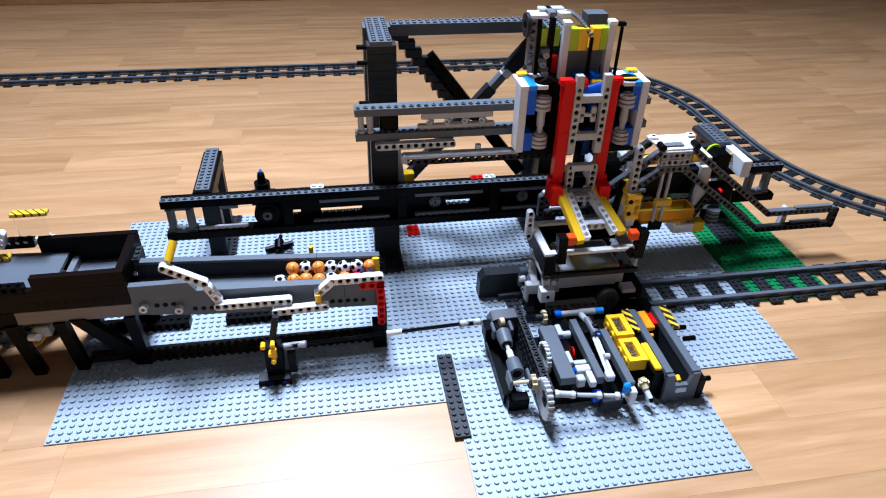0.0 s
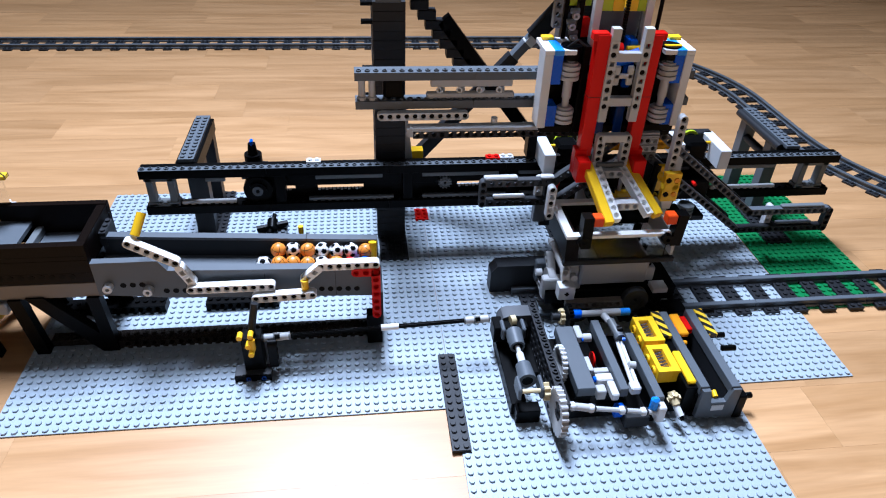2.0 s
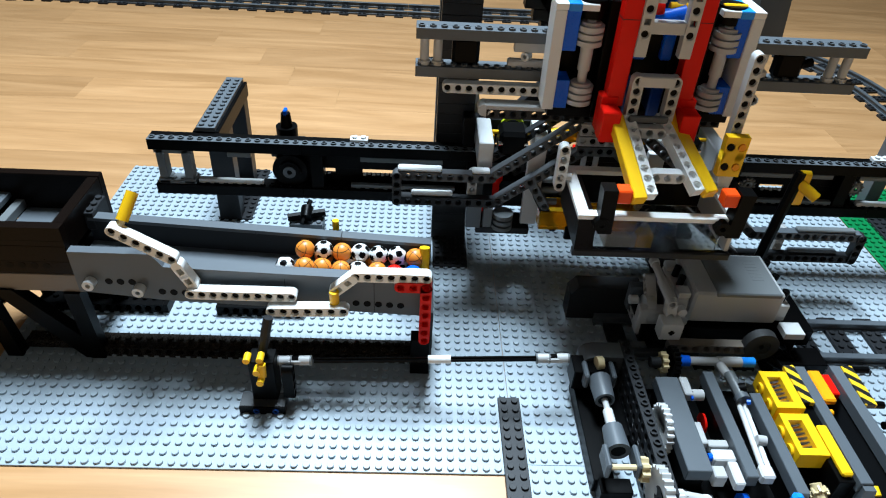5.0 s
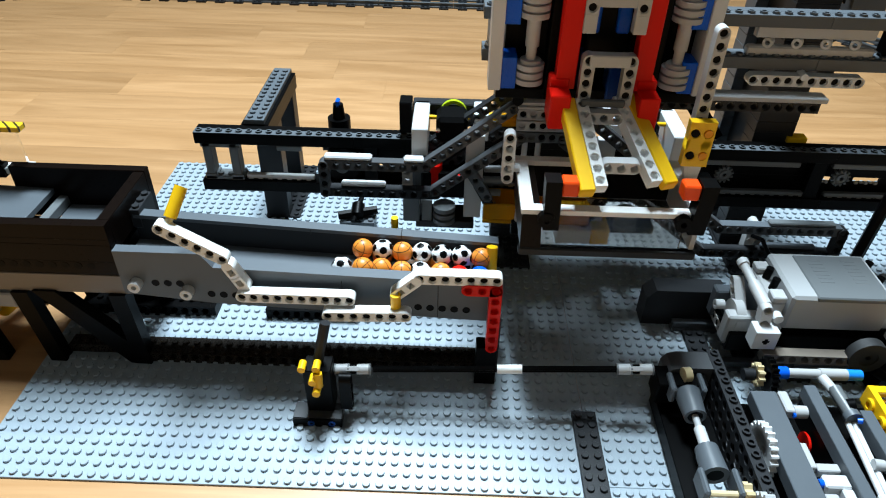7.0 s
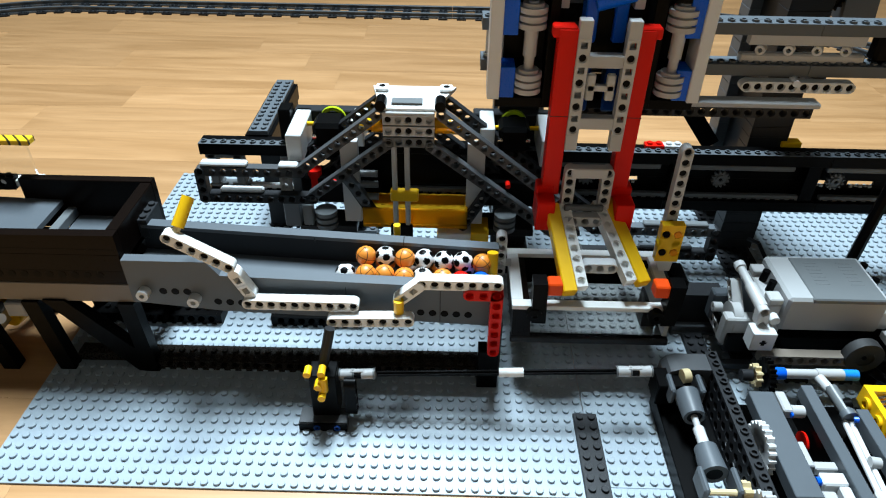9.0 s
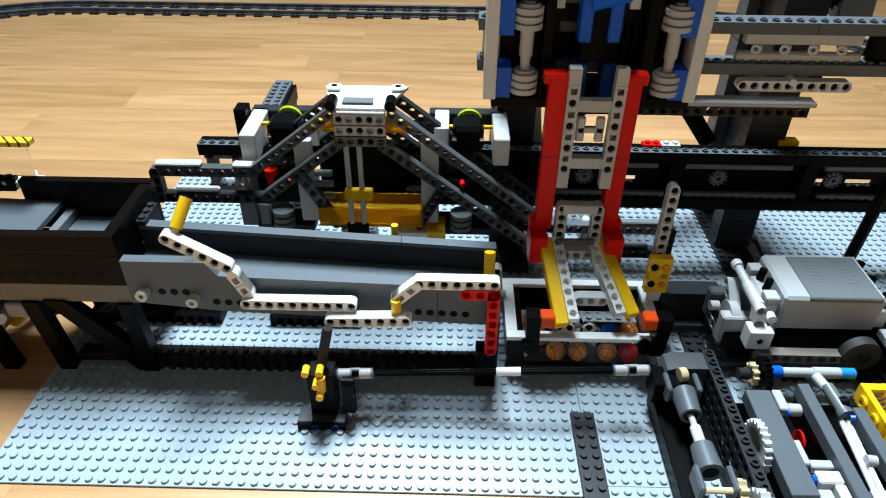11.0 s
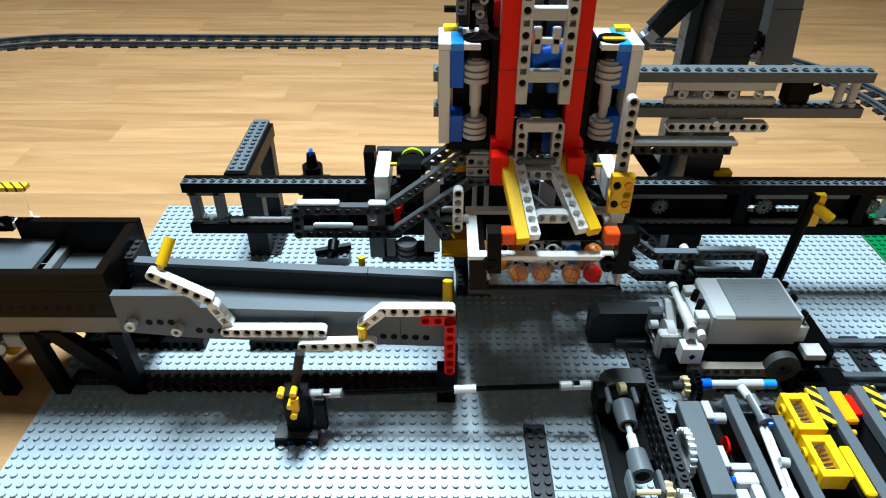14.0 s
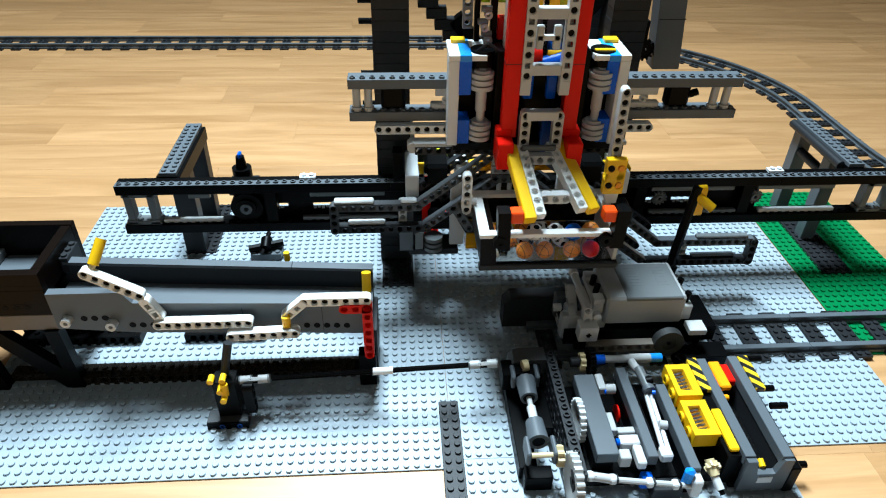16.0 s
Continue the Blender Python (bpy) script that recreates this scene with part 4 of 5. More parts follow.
        part("rod_gap", K().box(x + 0.3, x + 0.5, y - 0.34, y + 0.34, z - 0.34, z + 0.3, 0.05), DARK, t)
    # spring boxes, hazard tiles and the ball trough
    for y0, z in ((3.6, 5.0), (-1.0, 4.8)):
        k = K().box(22.0, 22.5, y0, y0 + 4.2, z - 1.7, z, 0.03).box(23.7, 24.5, y0, y0 + 4.2, z - 1.7, z, 0.03)
        k.box(22.46, 23.74, y0 + 0.02, y0 + 0.7, z - 1.68, z - 0.02, 0.01).box(22.46, 23.74, y0 + 3.5, y0 + 4.18, z - 1.68, z - 0.02, 0.01).box(22.1, 24.4, y0 + 0.2, y0 + 4.0, z - 1.95, z - 1.55, 0.03)
        box = part("spring_box", k, YELLOW, t, "yellow slotted box with a steel spring")
        k = K()
        for i in range(6):
            k.rod((22.55, y0 + 0.95 + i * 0.45, z - 0.55), (23.6, y0 + 1.1 + i * 0.45, z - 0.45), 0.14, 8)
        part("spring", k, STEEL, box)
        for yy in (y0 + 1.1, y0 + 2.9):
            part("socket", K().rod((21.75, yy, z - 0.9), (22.05, yy, z - 0.9), 0.55, 14, hole=0.3), YELLOW, box)
    part("hazard_tile", K().box(24.55, 25.55, 4.2, 8.6, 4.6, 5.05, 0.05), HAZARD, t)
    part("hazard_tile", K().box(30.05, 31.1, 4.2, 8.8, 4.5, 4.95, 0.05), HAZARD, t)
    part("yellow_tile", K().box(24.6, 25.5, -2.8, 2.0, 4.4, 4.95, 0.15), YELLOW, t)
    part("tile_bed", K().box(24.3, 25.6, -3.2, 8.5, 0.6, 4.4, 0.04), BLACK, t)
    part("trough_floor", K().box(26.6, 29.0, -3.2, 8.6, 0.6, 1.6, 0.04), BLACK, t)
    part("front_plate", K().prism([(25.7, 0.6), (30.0, 0.6), (30.0, 4.7), (29.1, 4.7), (28.7, 2.9), (27.0, 2.9), (26.6, 4.7), (25.7, 4.7)], -4.1, -3.5), MID, t)
    part("badge", K().box(27.2, 28.6, -4.16, -4.08, 1.7, 2.5, 0.02), PALE, t)
    part("yellow_pin", K().rod((27.8, -3.4, 3.0), (27.8, -2.7, 3.2), 0.3, 12), YELLOW, t)
    part("yellow_pin", K().rod((27.0, 4.2, 3.8), (27.5, 4.2, 3.8), 0.3, 12), BALLYELLOW, t)
    part("amber_tile", K().box(26.85, 28.0, 4.8, 8.4, 4.0, 4.7, 0.15), BALLYELLOW, t, "smooth amber yellow tile")
    part("red_tile", K().box(28.1, 28.9, 5.8, 8.2, 3.6, 4.4, 0.1), RED, t)
    part("red_wedge", K().prism([(26.6, 4.6), (27.2, 4.4), (27.4, 2.6), (26.6, 2.6)], 5.0, 6.8), ORANGE, t)
    part("side_skirt", K().box(30.0, 31.0, -4.2, 8.4, 0.3, 3.6, 0.1), BLACK, t)
    for y, z in ((-2.6, 2.0), (2.6, 4.2), (5.2, 3.8), (8.6, 4.6)):
        part("side_pin", K().rod((31.0, y, z), (32.6, y, z), 0.34, 10), BLACK, t)
    part("tan_joint", K().rod((23.0, -2.6, 3.4), (23.3, -3.8, 2.6), 0.45, 12).gear((23.2, -3.2, 3.0), "y", 0.72, 8, 0.5), TAN, t)
    part("white_joint", K().rod((23.3, -3.8, 2.5), (23.6, -4.8, 1.9), 0.38, 12), PALE, t)
    part("black_axle", K().rod((23.6, -4.8, 1.9), (23.7, -5.2, 1.7), 0.24, 10), BLACK, t)
    for x in (26.2, 29.4):
        for y in (-2.6, 7.6):
            part("foot", K().box(x - 0.9, x + 0.9, y - 0.9, y + 0.9, 0.2, 0.9, 0.05), BLACK, t)
    return t


machine = gear_machine()


# ---- the motor wagon on the near track ----
def motor_wagon():
    t = thing("motor_wagon", (20, 16.4, 1.1), "grey battery box wagon with linkage, standing on the track", "wagon")
    part("battery_box", K().box(17.0, 25.6, 13.4, 19.7, 5.5, 9.15, 0.25), BATTERY, t, "light grey battery box")
    part("lid", K().box(19.0, 25.2, 13.32, 19.3, 8.7, 9.25, 0.12), LIDGREY, t, "smooth mid grey lid")
    for i in range(7):
        for x in (20.0, 23.0):
            part("lid_rib", K().box(x, x + 1.2, 15.4 + i * 0.5, 15.56 + i * 0.5, 9.2, 9.27, 0.02), LIDGREY, t)
    part("end_block", K().box(15.7, 16.9, 13.9, 19.1, 6.6, 8.0, 0.15).box(15.7, 16.9, 13.9, 15.2, 8.0, 8.6, 0.1).box(15.7, 16.9, 17.9, 19.1, 8.0, 8.6, 0.1), GREY, t)
    for y in (15.9, 17.4):
        part("knob", K().rod((16.4, y, 8.0), (16.5, y, 9.1), 0.34, 12), BLACK, t)
    for y in (14.8, 17.2, 19.4):
        part("rear_knob", K().rod((26.1, y, 7.4), (26.3, y, 8.6), 0.36, 12), BLACK, t)
    part("rear_block", K().box(25.6, 26.8, 14.0, 19.4, 5.4, 7.4, 0.12), GREY, t)
    part("cylinder", K().rod((14.4, 18.2, 8.9), (14.6, 15.6, 8.6), 0.38, 14).rod((14.6, 15.8, 8.6), (14.8, 13.2, 8.3), 0.52, 14), GREY, t)
    part("cylinder_end", K().rod((14.38, 18.5, 8.95), (14.42, 17.9, 8.9), 0.5, 14), PALE, t)
    part("front_arm", K().arm((14.9, 6.9), (14.75, 8.3), 12.5), GREY, t)
    part("coupling_block", K().box(13.9, 15.9, 11.4, 12.9, 5.0, 6.9, 0.06), PALE, t)
    part("cross_pin", K().box(14.75, 15.05, 11.36, 11.5, 5.6, 6.2, 0.03).box(14.6, 15.2, 11.37, 11.5, 5.78, 6.02, 0.03), BROWN, t)
    part("end_arm", K().arm_y(13.6, (14.6, 5.0), (17.6, 7.4)), GREY, t)
    part("end_arm", K().arm_y(12.9, (14.4, 3.4), (18.4, 3.4)), GREY, t)
    part("end_pin", K().rod((12.2, 16.4, 5.6), (13.0, 16.4, 5.6), 0.45, 12, hole=0.2), PALE, t)
    part("front_pin", K().rod((15.9, 13.2, 7.4), (15.9, 12.5, 7.4), 0.42, 12), PALE, t)
    part("hub", K().rod((13.4, 15.4, 5.2), (14.2, 15.4, 5.2), 1.5, 20), GREY, t)
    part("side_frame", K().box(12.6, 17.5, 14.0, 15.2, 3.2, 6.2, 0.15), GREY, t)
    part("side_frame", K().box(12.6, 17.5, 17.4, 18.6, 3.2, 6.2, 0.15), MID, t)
    part("gear_lump", K().box(15.2, 17.6, 14.6, 19.2, 4.6, 7.6, 0.3), MID, t)
    part("chassis", K().box(13.0, 30, 13.6, 19.2, 2.6, 4.6, 0.08), BLACK, t)
    # a grey beam; the warm shade on it is put into the taupe
    part("holed_side", K().holed(8, Matrix.Translation((15.4, 10.9, 4.4)), t=0.94, rounded=False), TAUPE, t, "grey holed beam, coloured taupe for its warm shade")
    for x in (17.0, 24.6):
        dx, dy, dz = (0, 0, 0) if x < 20 else (-1.1, -1.3, 2.6)
        w = part("wheel", K().rod((x + dx, 12.0 + dy, 2.4 + dz), (x + dx, 12.9 + dy, 2.4 + dz), 1.6, 26, hole=0.8), RUBBER, t)
        part("rim", K().rod((x + dx, 12.1 + dy, 2.4 + dz), (x + dx, 12.8 + dy, 2.4 + dz), 0.8, 16, hole=0.25), DARK, w)
        w = part("wheel", K().rod((x, 19.0, 2.6), (x, 19.8, 2.6), 1.5, 24, hole=0.8), RUBBER, t)
        part("rim", K().rod((x, 19.1, 2.6), (x, 19.7, 2.6), 0.8, 16, hole=0.25), GREY, w)
    part("rear_gears", K().gear((26.0, 11.6, 3.4), "y", 1.0, 8, 0.5).gear((27.2, 11.4, 2.8), "y", 0.8, 8, 0.5), BLACK, t)
    part("pale_step", K().box(26.0, 27.9, 11.8, 13.5, 5.1, 5.8, 0.05), GREY, t)
    part("step_post", K().box(26.2, 27.6, 12.2, 13.3, 2.8, 5.1, 0.05), BLACK, t)
    part("chrome_joint", K().rod((24.6, 10.8, 3.6), (25.4, 10.4, 3.2), 0.42, 14).rod((25.2, 10.5, 3.2), (25.9, 10.4, 2.8), 0.3, 12), BLACK, t)
    part("black_step", K().box(25.4, 30.6, 10.6, 13.0, 0.6, 3.0, 0.06), BLACK, t)
    part("cable", K().rod((18.0, 20.4, 7.8), (17.0, 21.2, 9.4), 0.2, 8).rod((17.0, 21.2, 9.4), (16.6, 22.4, 9.0), 0.2, 8), BLACK, t)


motor_wagon()
solid("ramp_block", K().prism([(7.2, 0.2), (14.6, 0.2), (14.6, 4.4), (8.0, 4.4), (7.2, 3.4)], 19.4, 21.4), DARK, (11, 20, 0.2), "dark grey brick block beside the wagon", "toy brick")


# ---- the gantry ----
def gantry():
    t = thing("gantry", (8, 38, 0.4), "tall dark grey brick gantry with crossed braces", "gantry")
    for x0, x1 in ((-7.2, -3.2), (18.8, 22.8)):
        for y0, y1 in ((33.0, 35.4), (41.4, 44.0)):
            post = part("post", K().box(x0 + 0.1, x1 - 0.1, y0 + 0.1, y1 - 0.1, 0.4, 34.3, 0.02), DARK, t)
            for i in range(29):
                k = K().box(x0 + 0.02 * (i % 2), x1, y0, y1, 0.4 + i * 1.17, 0.4 + i * 1.17 + 1.15, 0.03)
                part("brick", k, DARK if y0 < 40 else MID, post)
        part("post_web", K().box(x0 + 1.2, x1 - 1.2, 35.4, 41.4, 6, 34.2, 0.04), DARK, t)
        part("cap", K().box(x0 + 0.4, x1 - 0.6, 32.6, 44.4, 34.3, 35.0, 0.04).studs([x0 + 1, x0 + 2, x0 + 3], [33.2 + i for i in range(11)], 35.0), MID, t)
    k = K().box(-3.2, 18.8, 40.6, 42.6, 33.2, 34.9, 0.04).studs([-2.7 + i for i in range(21)], [41.1, 42.1], 34.9)
    part("top_beam", k, MID, t)
    for i in range(9):
        part("stepped_brick", K().box(-3.0 + i * 1.0, -0.6 + i * 1.0, 40.8, 42.6, 32.4 - i * 1.3, 33.6 - i * 1.3, 0.04), DARK, t)

    def bar(a, b, w, y, mat, nm):
        d = Vector((b[0] - a[0], b[1] - a[1]))
        n = Vector((-d.y, d.x)).normalized() * w / 2
        pts = [(a[0] + n.x, a[1] + n.y), (b[0] + n.x, b[1] + n.y), (b[0] - n.x, b[1] - n.y), (a[0] - n.x, a[1] - n.y)]
        part(nm, K().prism(pts, y, y + 1.6), mat, t)

    bar((2.5, 29.8), (18.4, 9.5), 1.9, 40.8, BLACK, "brace")
    bar((19.4, 32.6), (15.0, 27.4), 2.1, 40.4, DARK, "brace")
    bar((15.4, 27.8), (12.6, 24.5), 1.1, 40.8, MID, "rod_brace")
    part("grey_column", K().prism([(25.6, 25.4), (28.8, 25.4), (27.7, 37.0), (24.6, 37.0)], 36.0, 38.4), MID, t)
    part("column_joint", K().box(25.3, 28.4, 35.97, 38.43, 31.2, 31.27, 0.01), BLACK, t)
    part("column_gearing", K().gear((24.3, 36.6, 27.6), "y", 1.3, 14, 0.6), BLACK, t)
    part("column_bracket", K().box(22.8, 24.4, 36.2, 38.2, 27.4, 31.0, 0.06), BLACK, t)
    bar((12.6, 24.5), (-2.6, 7.2), 1.7, 40.9, DARK, "brace")
    bar((15.2, 27.4), (14.3, 26.4), 1.25, 40.7, PALE, "brace_collar")
    for z in (34.0, 31.8, 26.0, 22.4):
        part("side_pin", K().rod((-8.6, 33.6, z), (-7.2, 33.6, z), 0.34, 10), BLACK, t)
    part("yellow_plate", K().box(-2.6, -0.4, 36.0, 37.6, 11.6, 12.9, 0.05), YELLOW, t)
    part("yellow_plate", K().box(22.2, 24.2, 32.6, 33.8, 13.5, 14.1, 0.05), YELLOW, t)
    part("pale_leg", K().prism([(-3.3, 20.0), (-2.9, 20.0), (-1.9, 11.0), (-3.3, 11.0)], 34.2, 35.2), GREY, t)
    return t


gantry()


def cross_rails():
    t = thing("cross_rail", (11, 26, 22), "pair of grey studded cross beams carrying the lift", "rail")
    for z, nm in ((27.5, "upper_beam"), (24.0, "lower_beam")):
        k = K()
        for a, b in ((0, 14), (14, 28), (28, 41)):
            k.brick_beam(-9.6 + a, b - a, 25.3, z, h=1.0, plain=True)
        part(nm, k, MID, t)
        part("rear_beam", K().box(-9.6, 31.4, 26.3, 27.3, z, z + 1.0, 0.03), MID, t)
    for x in (-8.8, -7.6, 28.9, 30.2):
        part("spacer", K().rod((x, 26.0, 25.0), (x, 26.0, 27.5), 0.42, 12).rod((x, 26.0, 25.0), (x, 26.0, 25.4), 0.58, 12), GREY, t)
    for x0 in (-1.2, 12.4):
        part("rack_panel", K().box(x0 + 0.5, x0 + 10.3, 25.8, 26.6, 26.5, 27.5, 0.06).box(x0, x0 + 10.6, 25.7, 26.5, 25.0, 25.8, 0.15), GREY, t)
        for i in range(4):
            part("steel_pin", K().rod((x0 + 1.5 + i * 2.4, 25.7, 26.1), (x0 + 1.9 + i * 2.4, 26.3, 26.1), 0.42, 12, hole=0.2), PALE, t)
    part("black_motor", K().box(23.8, 26.3, 25.9, 27.4, 25.0, 27.5, 0.3), BLACK, t)
    part("black_motor", K().box(-6.3, -3.8, 25.9, 27.2, 25.0, 27.5, 0.3), BLACK, t)
    part("motor_pin", K().rod((26.3, 26.4, 26.3), (27.2, 26.4, 26.6), 0.4, 10), BLACK, t)
    for a, b in ((-6.6, 3.4), (13.2, 22.0)):
        plugged_arm("upper_strip", (a, 23.3), (b, 23.3), 24.6, PALE, t)
    part("strip_joint", K().rod((17.3, 24.5, 23.7), (17.3, 25.5, 23.8), 0.32, 12), PALE, t)
    part("lower_strip", K().box(-3.0, 19.6, 23.7, 25.2, 21.75, 22.2, 0.08), GREY, t, "smooth grey tiles")
    part("strip_end", K().rod((-3.1, 23.8, 21.6), (-3.1, 25.2, 21.6), 0.6, 14), GREY, t)
    part("lower_beam", K().holed(22, Matrix.Translation((-2.4, 23.8, 21.3)), t=1.0, rounded=False), DARK, t)
    part("stud_pin", K().rod((7.0, 24.8, 22.4), (7.0, 24.8, 23.0), 0.4, 12), PALE, t)
    part("hanger", K().box(-4.6, -3.6, 26.6, 33.0, 22.6, 23.6, 0.05), DARK, t)
    part("hanger", K().box(19.6, 20.8, 26.6, 33.0, 22.6, 23.6, 0.05), DARK, t)


cross_rails()


# ---- the lift: a carriage along the cross beams, with a red hoist in it ----
def lift_carriage():
    t = thing("lift_carriage", (0, 23, 22.5), "lift carriage with white columns, blue blocks and grey pulleys", "carriage")
    for sgn, cx in ((-1, -9.1), (1, 7.35)):
        part("column", K().box(cx, cx + 1.0, 21.8, 24.4, 22.9, 31.65, 0.06), PALE, t)
        part("column_cap", K().box(min(cx, cx + sgn * -2.6), max(cx + 1.0, cx + 1 + sgn * -2.6), 21.8, 26.4, 31.65, 32.2, 0.05), WHITE, t)
        ix = cx + 1.0 if sgn < 0 else cx - 1.2
        part("blue_block", K().box(ix, ix + 1.2, 22.0, 24.2, 28.2, 31.6, 0.05), BLUE, t)
        part("blue_block", K().box(ix, ix + 1.2, 22.0, 24.2, 23.0, 25.6, 0.05), BLUE, t)
        part("azure_stripe", K().box(ix + 0.05, ix + 1.15, 21.7, 26.45, 31.6, 32.25, 0.05), AZURE, t)
        px = cx + 3.3 if sgn < 0 else cx - 1.5
        part("spindle", K().rod((px, 22.6, 23.2), (px, 22.6, 30.8), 0.42, 14).rod((px, 22.6, 26.4), (px, 22.6, 28.6), 0.55, 14), GREY, t)
        for z in (23.4, 28.7):
            k = K()
            for i in range(3):
                k.rod((px, 22.6, z + i * 0.62), (px, 22.6, z + i * 0.62 + 0.42), 1.15, 22).rod((px, 22.6, z + i * 0.62 + 0.3), (px, 22.6, z + i * 0.62 + 0.7), 0.85, 18)
            part("pulley", k, GREY, t)
        part("top_motor", K().rod((px, 23.2, 30.9), (px, 23.2, 32.4), 1.2, 18), BLACK, t)
        part("axle", K().rod((px - 0.9, 22.8, 32.3), (px + 1.1, 22.8, 32.3), 0.24, 10), YELLOW if sgn > 0 else BLACK, t)
        part("inner_guide", K().box(px + (1.3 if sgn < 0 else -2.3), px + (2.1 if sgn < 0 else -1.3), 22.4, 25.0, 22.0, 32.4, 0.05), BLACK, t)
        part("yellow_cap", K().box(cx + (0.4 if sgn < 0 else -0.8), cx + (1.8 if sgn < 0 else 0.6), 25.2, 26.2, 32.2, 32.6, 0.05), YELLOW, t)
    part("rear_frame", K().box(-8.0, 7.8, 24.5, 25.3, 22.4, 24.0, 0.05).box(-8.0, 7.8, 24.5, 25.3, 28.6, 30.0, 0.05), BLACK, t)
    part("back_panel", K().box(-7.8, -3.0, 24.42, 24.6, 23.0, 31.4, 0.03), BLACK, t)
    part("back_panel", K().box(3.0, 7.6, 24.42, 24.6, 23.0, 31.4, 0.03), BLACK, t)
    part("underbeam", K().box(-8.4, 8.2, 22.6, 24.8, 21.9, 22.8, 0.06), BLACK, t)
    for x in (-1.75, 0.55):
        part("blue_motor", K().box(x, x + 1.1, 22.4, 24.4, 21.7, 25.8, 0.15), SHADEBLUE, t)
        part("blue_guide", K().box(x, x + 1.0, 22.3, 24.2, 27.6, 33.2, 0.12), BLUE, t)
    part("hoist_motor", K().box(-1.5, 1.7, 22.9, 24.5, 25.8, 30.2, 0.2), BLACK, t)
    part("blue_gear", K().rod((-1.2, 21.8, 31.0), (1.6, 21.8, 31.8), 0.8, 14), BLUE, t)
    part("red_gear", K().rod((-1.4, 22.0, 32.2), (-0.4, 22.0, 32.2), 0.8, 14), RED, t)
    part("yellow_axle", K().rod((0.2, 22.0, 32.3), (3.0, 22.0, 32.3), 0.36, 12), YELLOW, t)
    part("cable", K().rod((-6.6, 22.6, 32.2), (-5.4, 22.4, 33.2), 0.13, 8).rod((-5.4, 22.4, 33.2), (-4.2, 22.6, 32.3), 0.13, 8), DARK, t)
    # mast above
    for x in (-3.8, 2.1):
        part("mast", K().box(x, x + 0.85, 23.2, 24.2, 30, 39.6, 0.06), PALE, t)
        part("mast_cap", K().box(x - 0.05, x + 0.95, 23.0, 24.3, 39.3, 39.8, 0.08), WHITE, t)
    part("black_post", K().rod((3.9, 23.6, 30), (3.9, 23.6, 39.2), 0.24, 8), BLACK, t)
    part("post_cap", K().box(3.2, 4.3, 23.2, 24.0, 39.0, 39.5, 0.1), BLACK, t)
    part("back_plate", K().box(-2.9, 2.1, 24.6, 25.0, 30.0, 36.0, 0.05), MID, t)
    for a, mat, nm in ((-2.95, LIME, "lime_block"), (-1.65, YELLOW, "yellow_block"), (0.15, YELLOW, "yellow_block"), (1.2, LIME, "lime_block")):
        part(nm, K().box(a, a + (1.28 if a < 0 else 1.03), 23.5, 25.0, 36.0, 38.8, 0.05), mat, t)
    k = K()
    for i in range(22):
        k.box(-0.33, 0.1, 22.9, 23.4, 31.0 + i * 0.31, 31.26 + i * 0.31, 0.05)
    part("chain", k, BLACK, t, "black link chain down the mast")
    k = K()
    for i in range(11):
        u = i / 10
        a = 1.5 * u
        m = Matrix.Translation((-2.6 + 2.4 * u, 26.4 - 3.0 * u, 37.9 + 2.3 * math.cos(a))) @ Matrix.Rotation(radians(-40), 4, "Z") @ Matrix.Rotation(a * 0.8, 4, "Y")
        k.box(-0.2, 0.2, -0.42, 0.42, -0.14, 0.14, 0.04, m)
    part("arched_chain", k, LIDGREY, t, "grey link chain arching over the mast")
    # rear half of the mast
    part("rear_post", K().holed(6, Matrix.Translation((-7.1, 25.6, 34.0)) @ Matrix.Rotation(radians(-90), 4, "Y"), rounded=False), LIDGREY, t)
    part("rear_mast", K().box(-6.4, -5.9, 25.8, 26.8, 30, 39.4, 0.05), BLACK, t)
    part("rear_mast", K().box(-4.9, -4.3, 25.2, 26.2, 30, 39.6, 0.05), BLACK, t)
    part("top_plate", K().box(-7.6, -5.4, 25.2, 27.6, 39.6, 40.1, 0.1), PALE, t)
    part("top_plate", K().box(-5.3, -4.4, 25.0, 28.0, 39.9, 40.5, 0.1), LIDGREY, t)
    part("top_plate", K().box(-3.9, -2.4, 25.2, 27.0, 39.7, 40.3, 0.1), PALE, t)
    part("top_bridge", K().box(-6.2, -2.8, 26.6, 28.0, 40.0, 40.5, 0.12), GREY, t)
    for x in (-5.85, -4.2):
        part("lime_block", K().box(x, x + 0.85, 25.9, 27.0, 35.9, 38.2, 0.05), LIME, t)
    part("top_wheel", K().rod((-8.0, 26.4, 38.6), (-7.5, 26.4, 38.6), 1.5, 24, hole=0.6), DARK, t)
    part("red_block", K().box(-4.2, -3.2, 25.6, 26.6, 32.4, 34.6, 0.1), RED, t)
    for z, x in ((31.2, -5.4), (32.6, -5.1), (33.8, -5.5), (35.0, -5.2)):
        part("mast_pin", K().rod((x, 24.8, z), (x, 25.5, z), 0.4, 12, hole=0.16), GREY, t)
        part("mast_bush", K().rod((x - 0.7, 25.0, z + 0.6), (x + 0.3, 25.0, z + 0.6), 0.3, 12), LIDGREY, t)
    # plain mass for the dense mechanism, added to deepen the shade in front
    part("gearbox", K().box(-4.4, 4.2, 25.7, 27.2, 24.5, 33.0, 0.1), BLACK, t)
    part("dark_plate", K().box(2.4, 4.4, 25.0, 26.0, 22.8, 30.0, 0.06), BLACK, t)
    return t


carriage = lift_carriage()


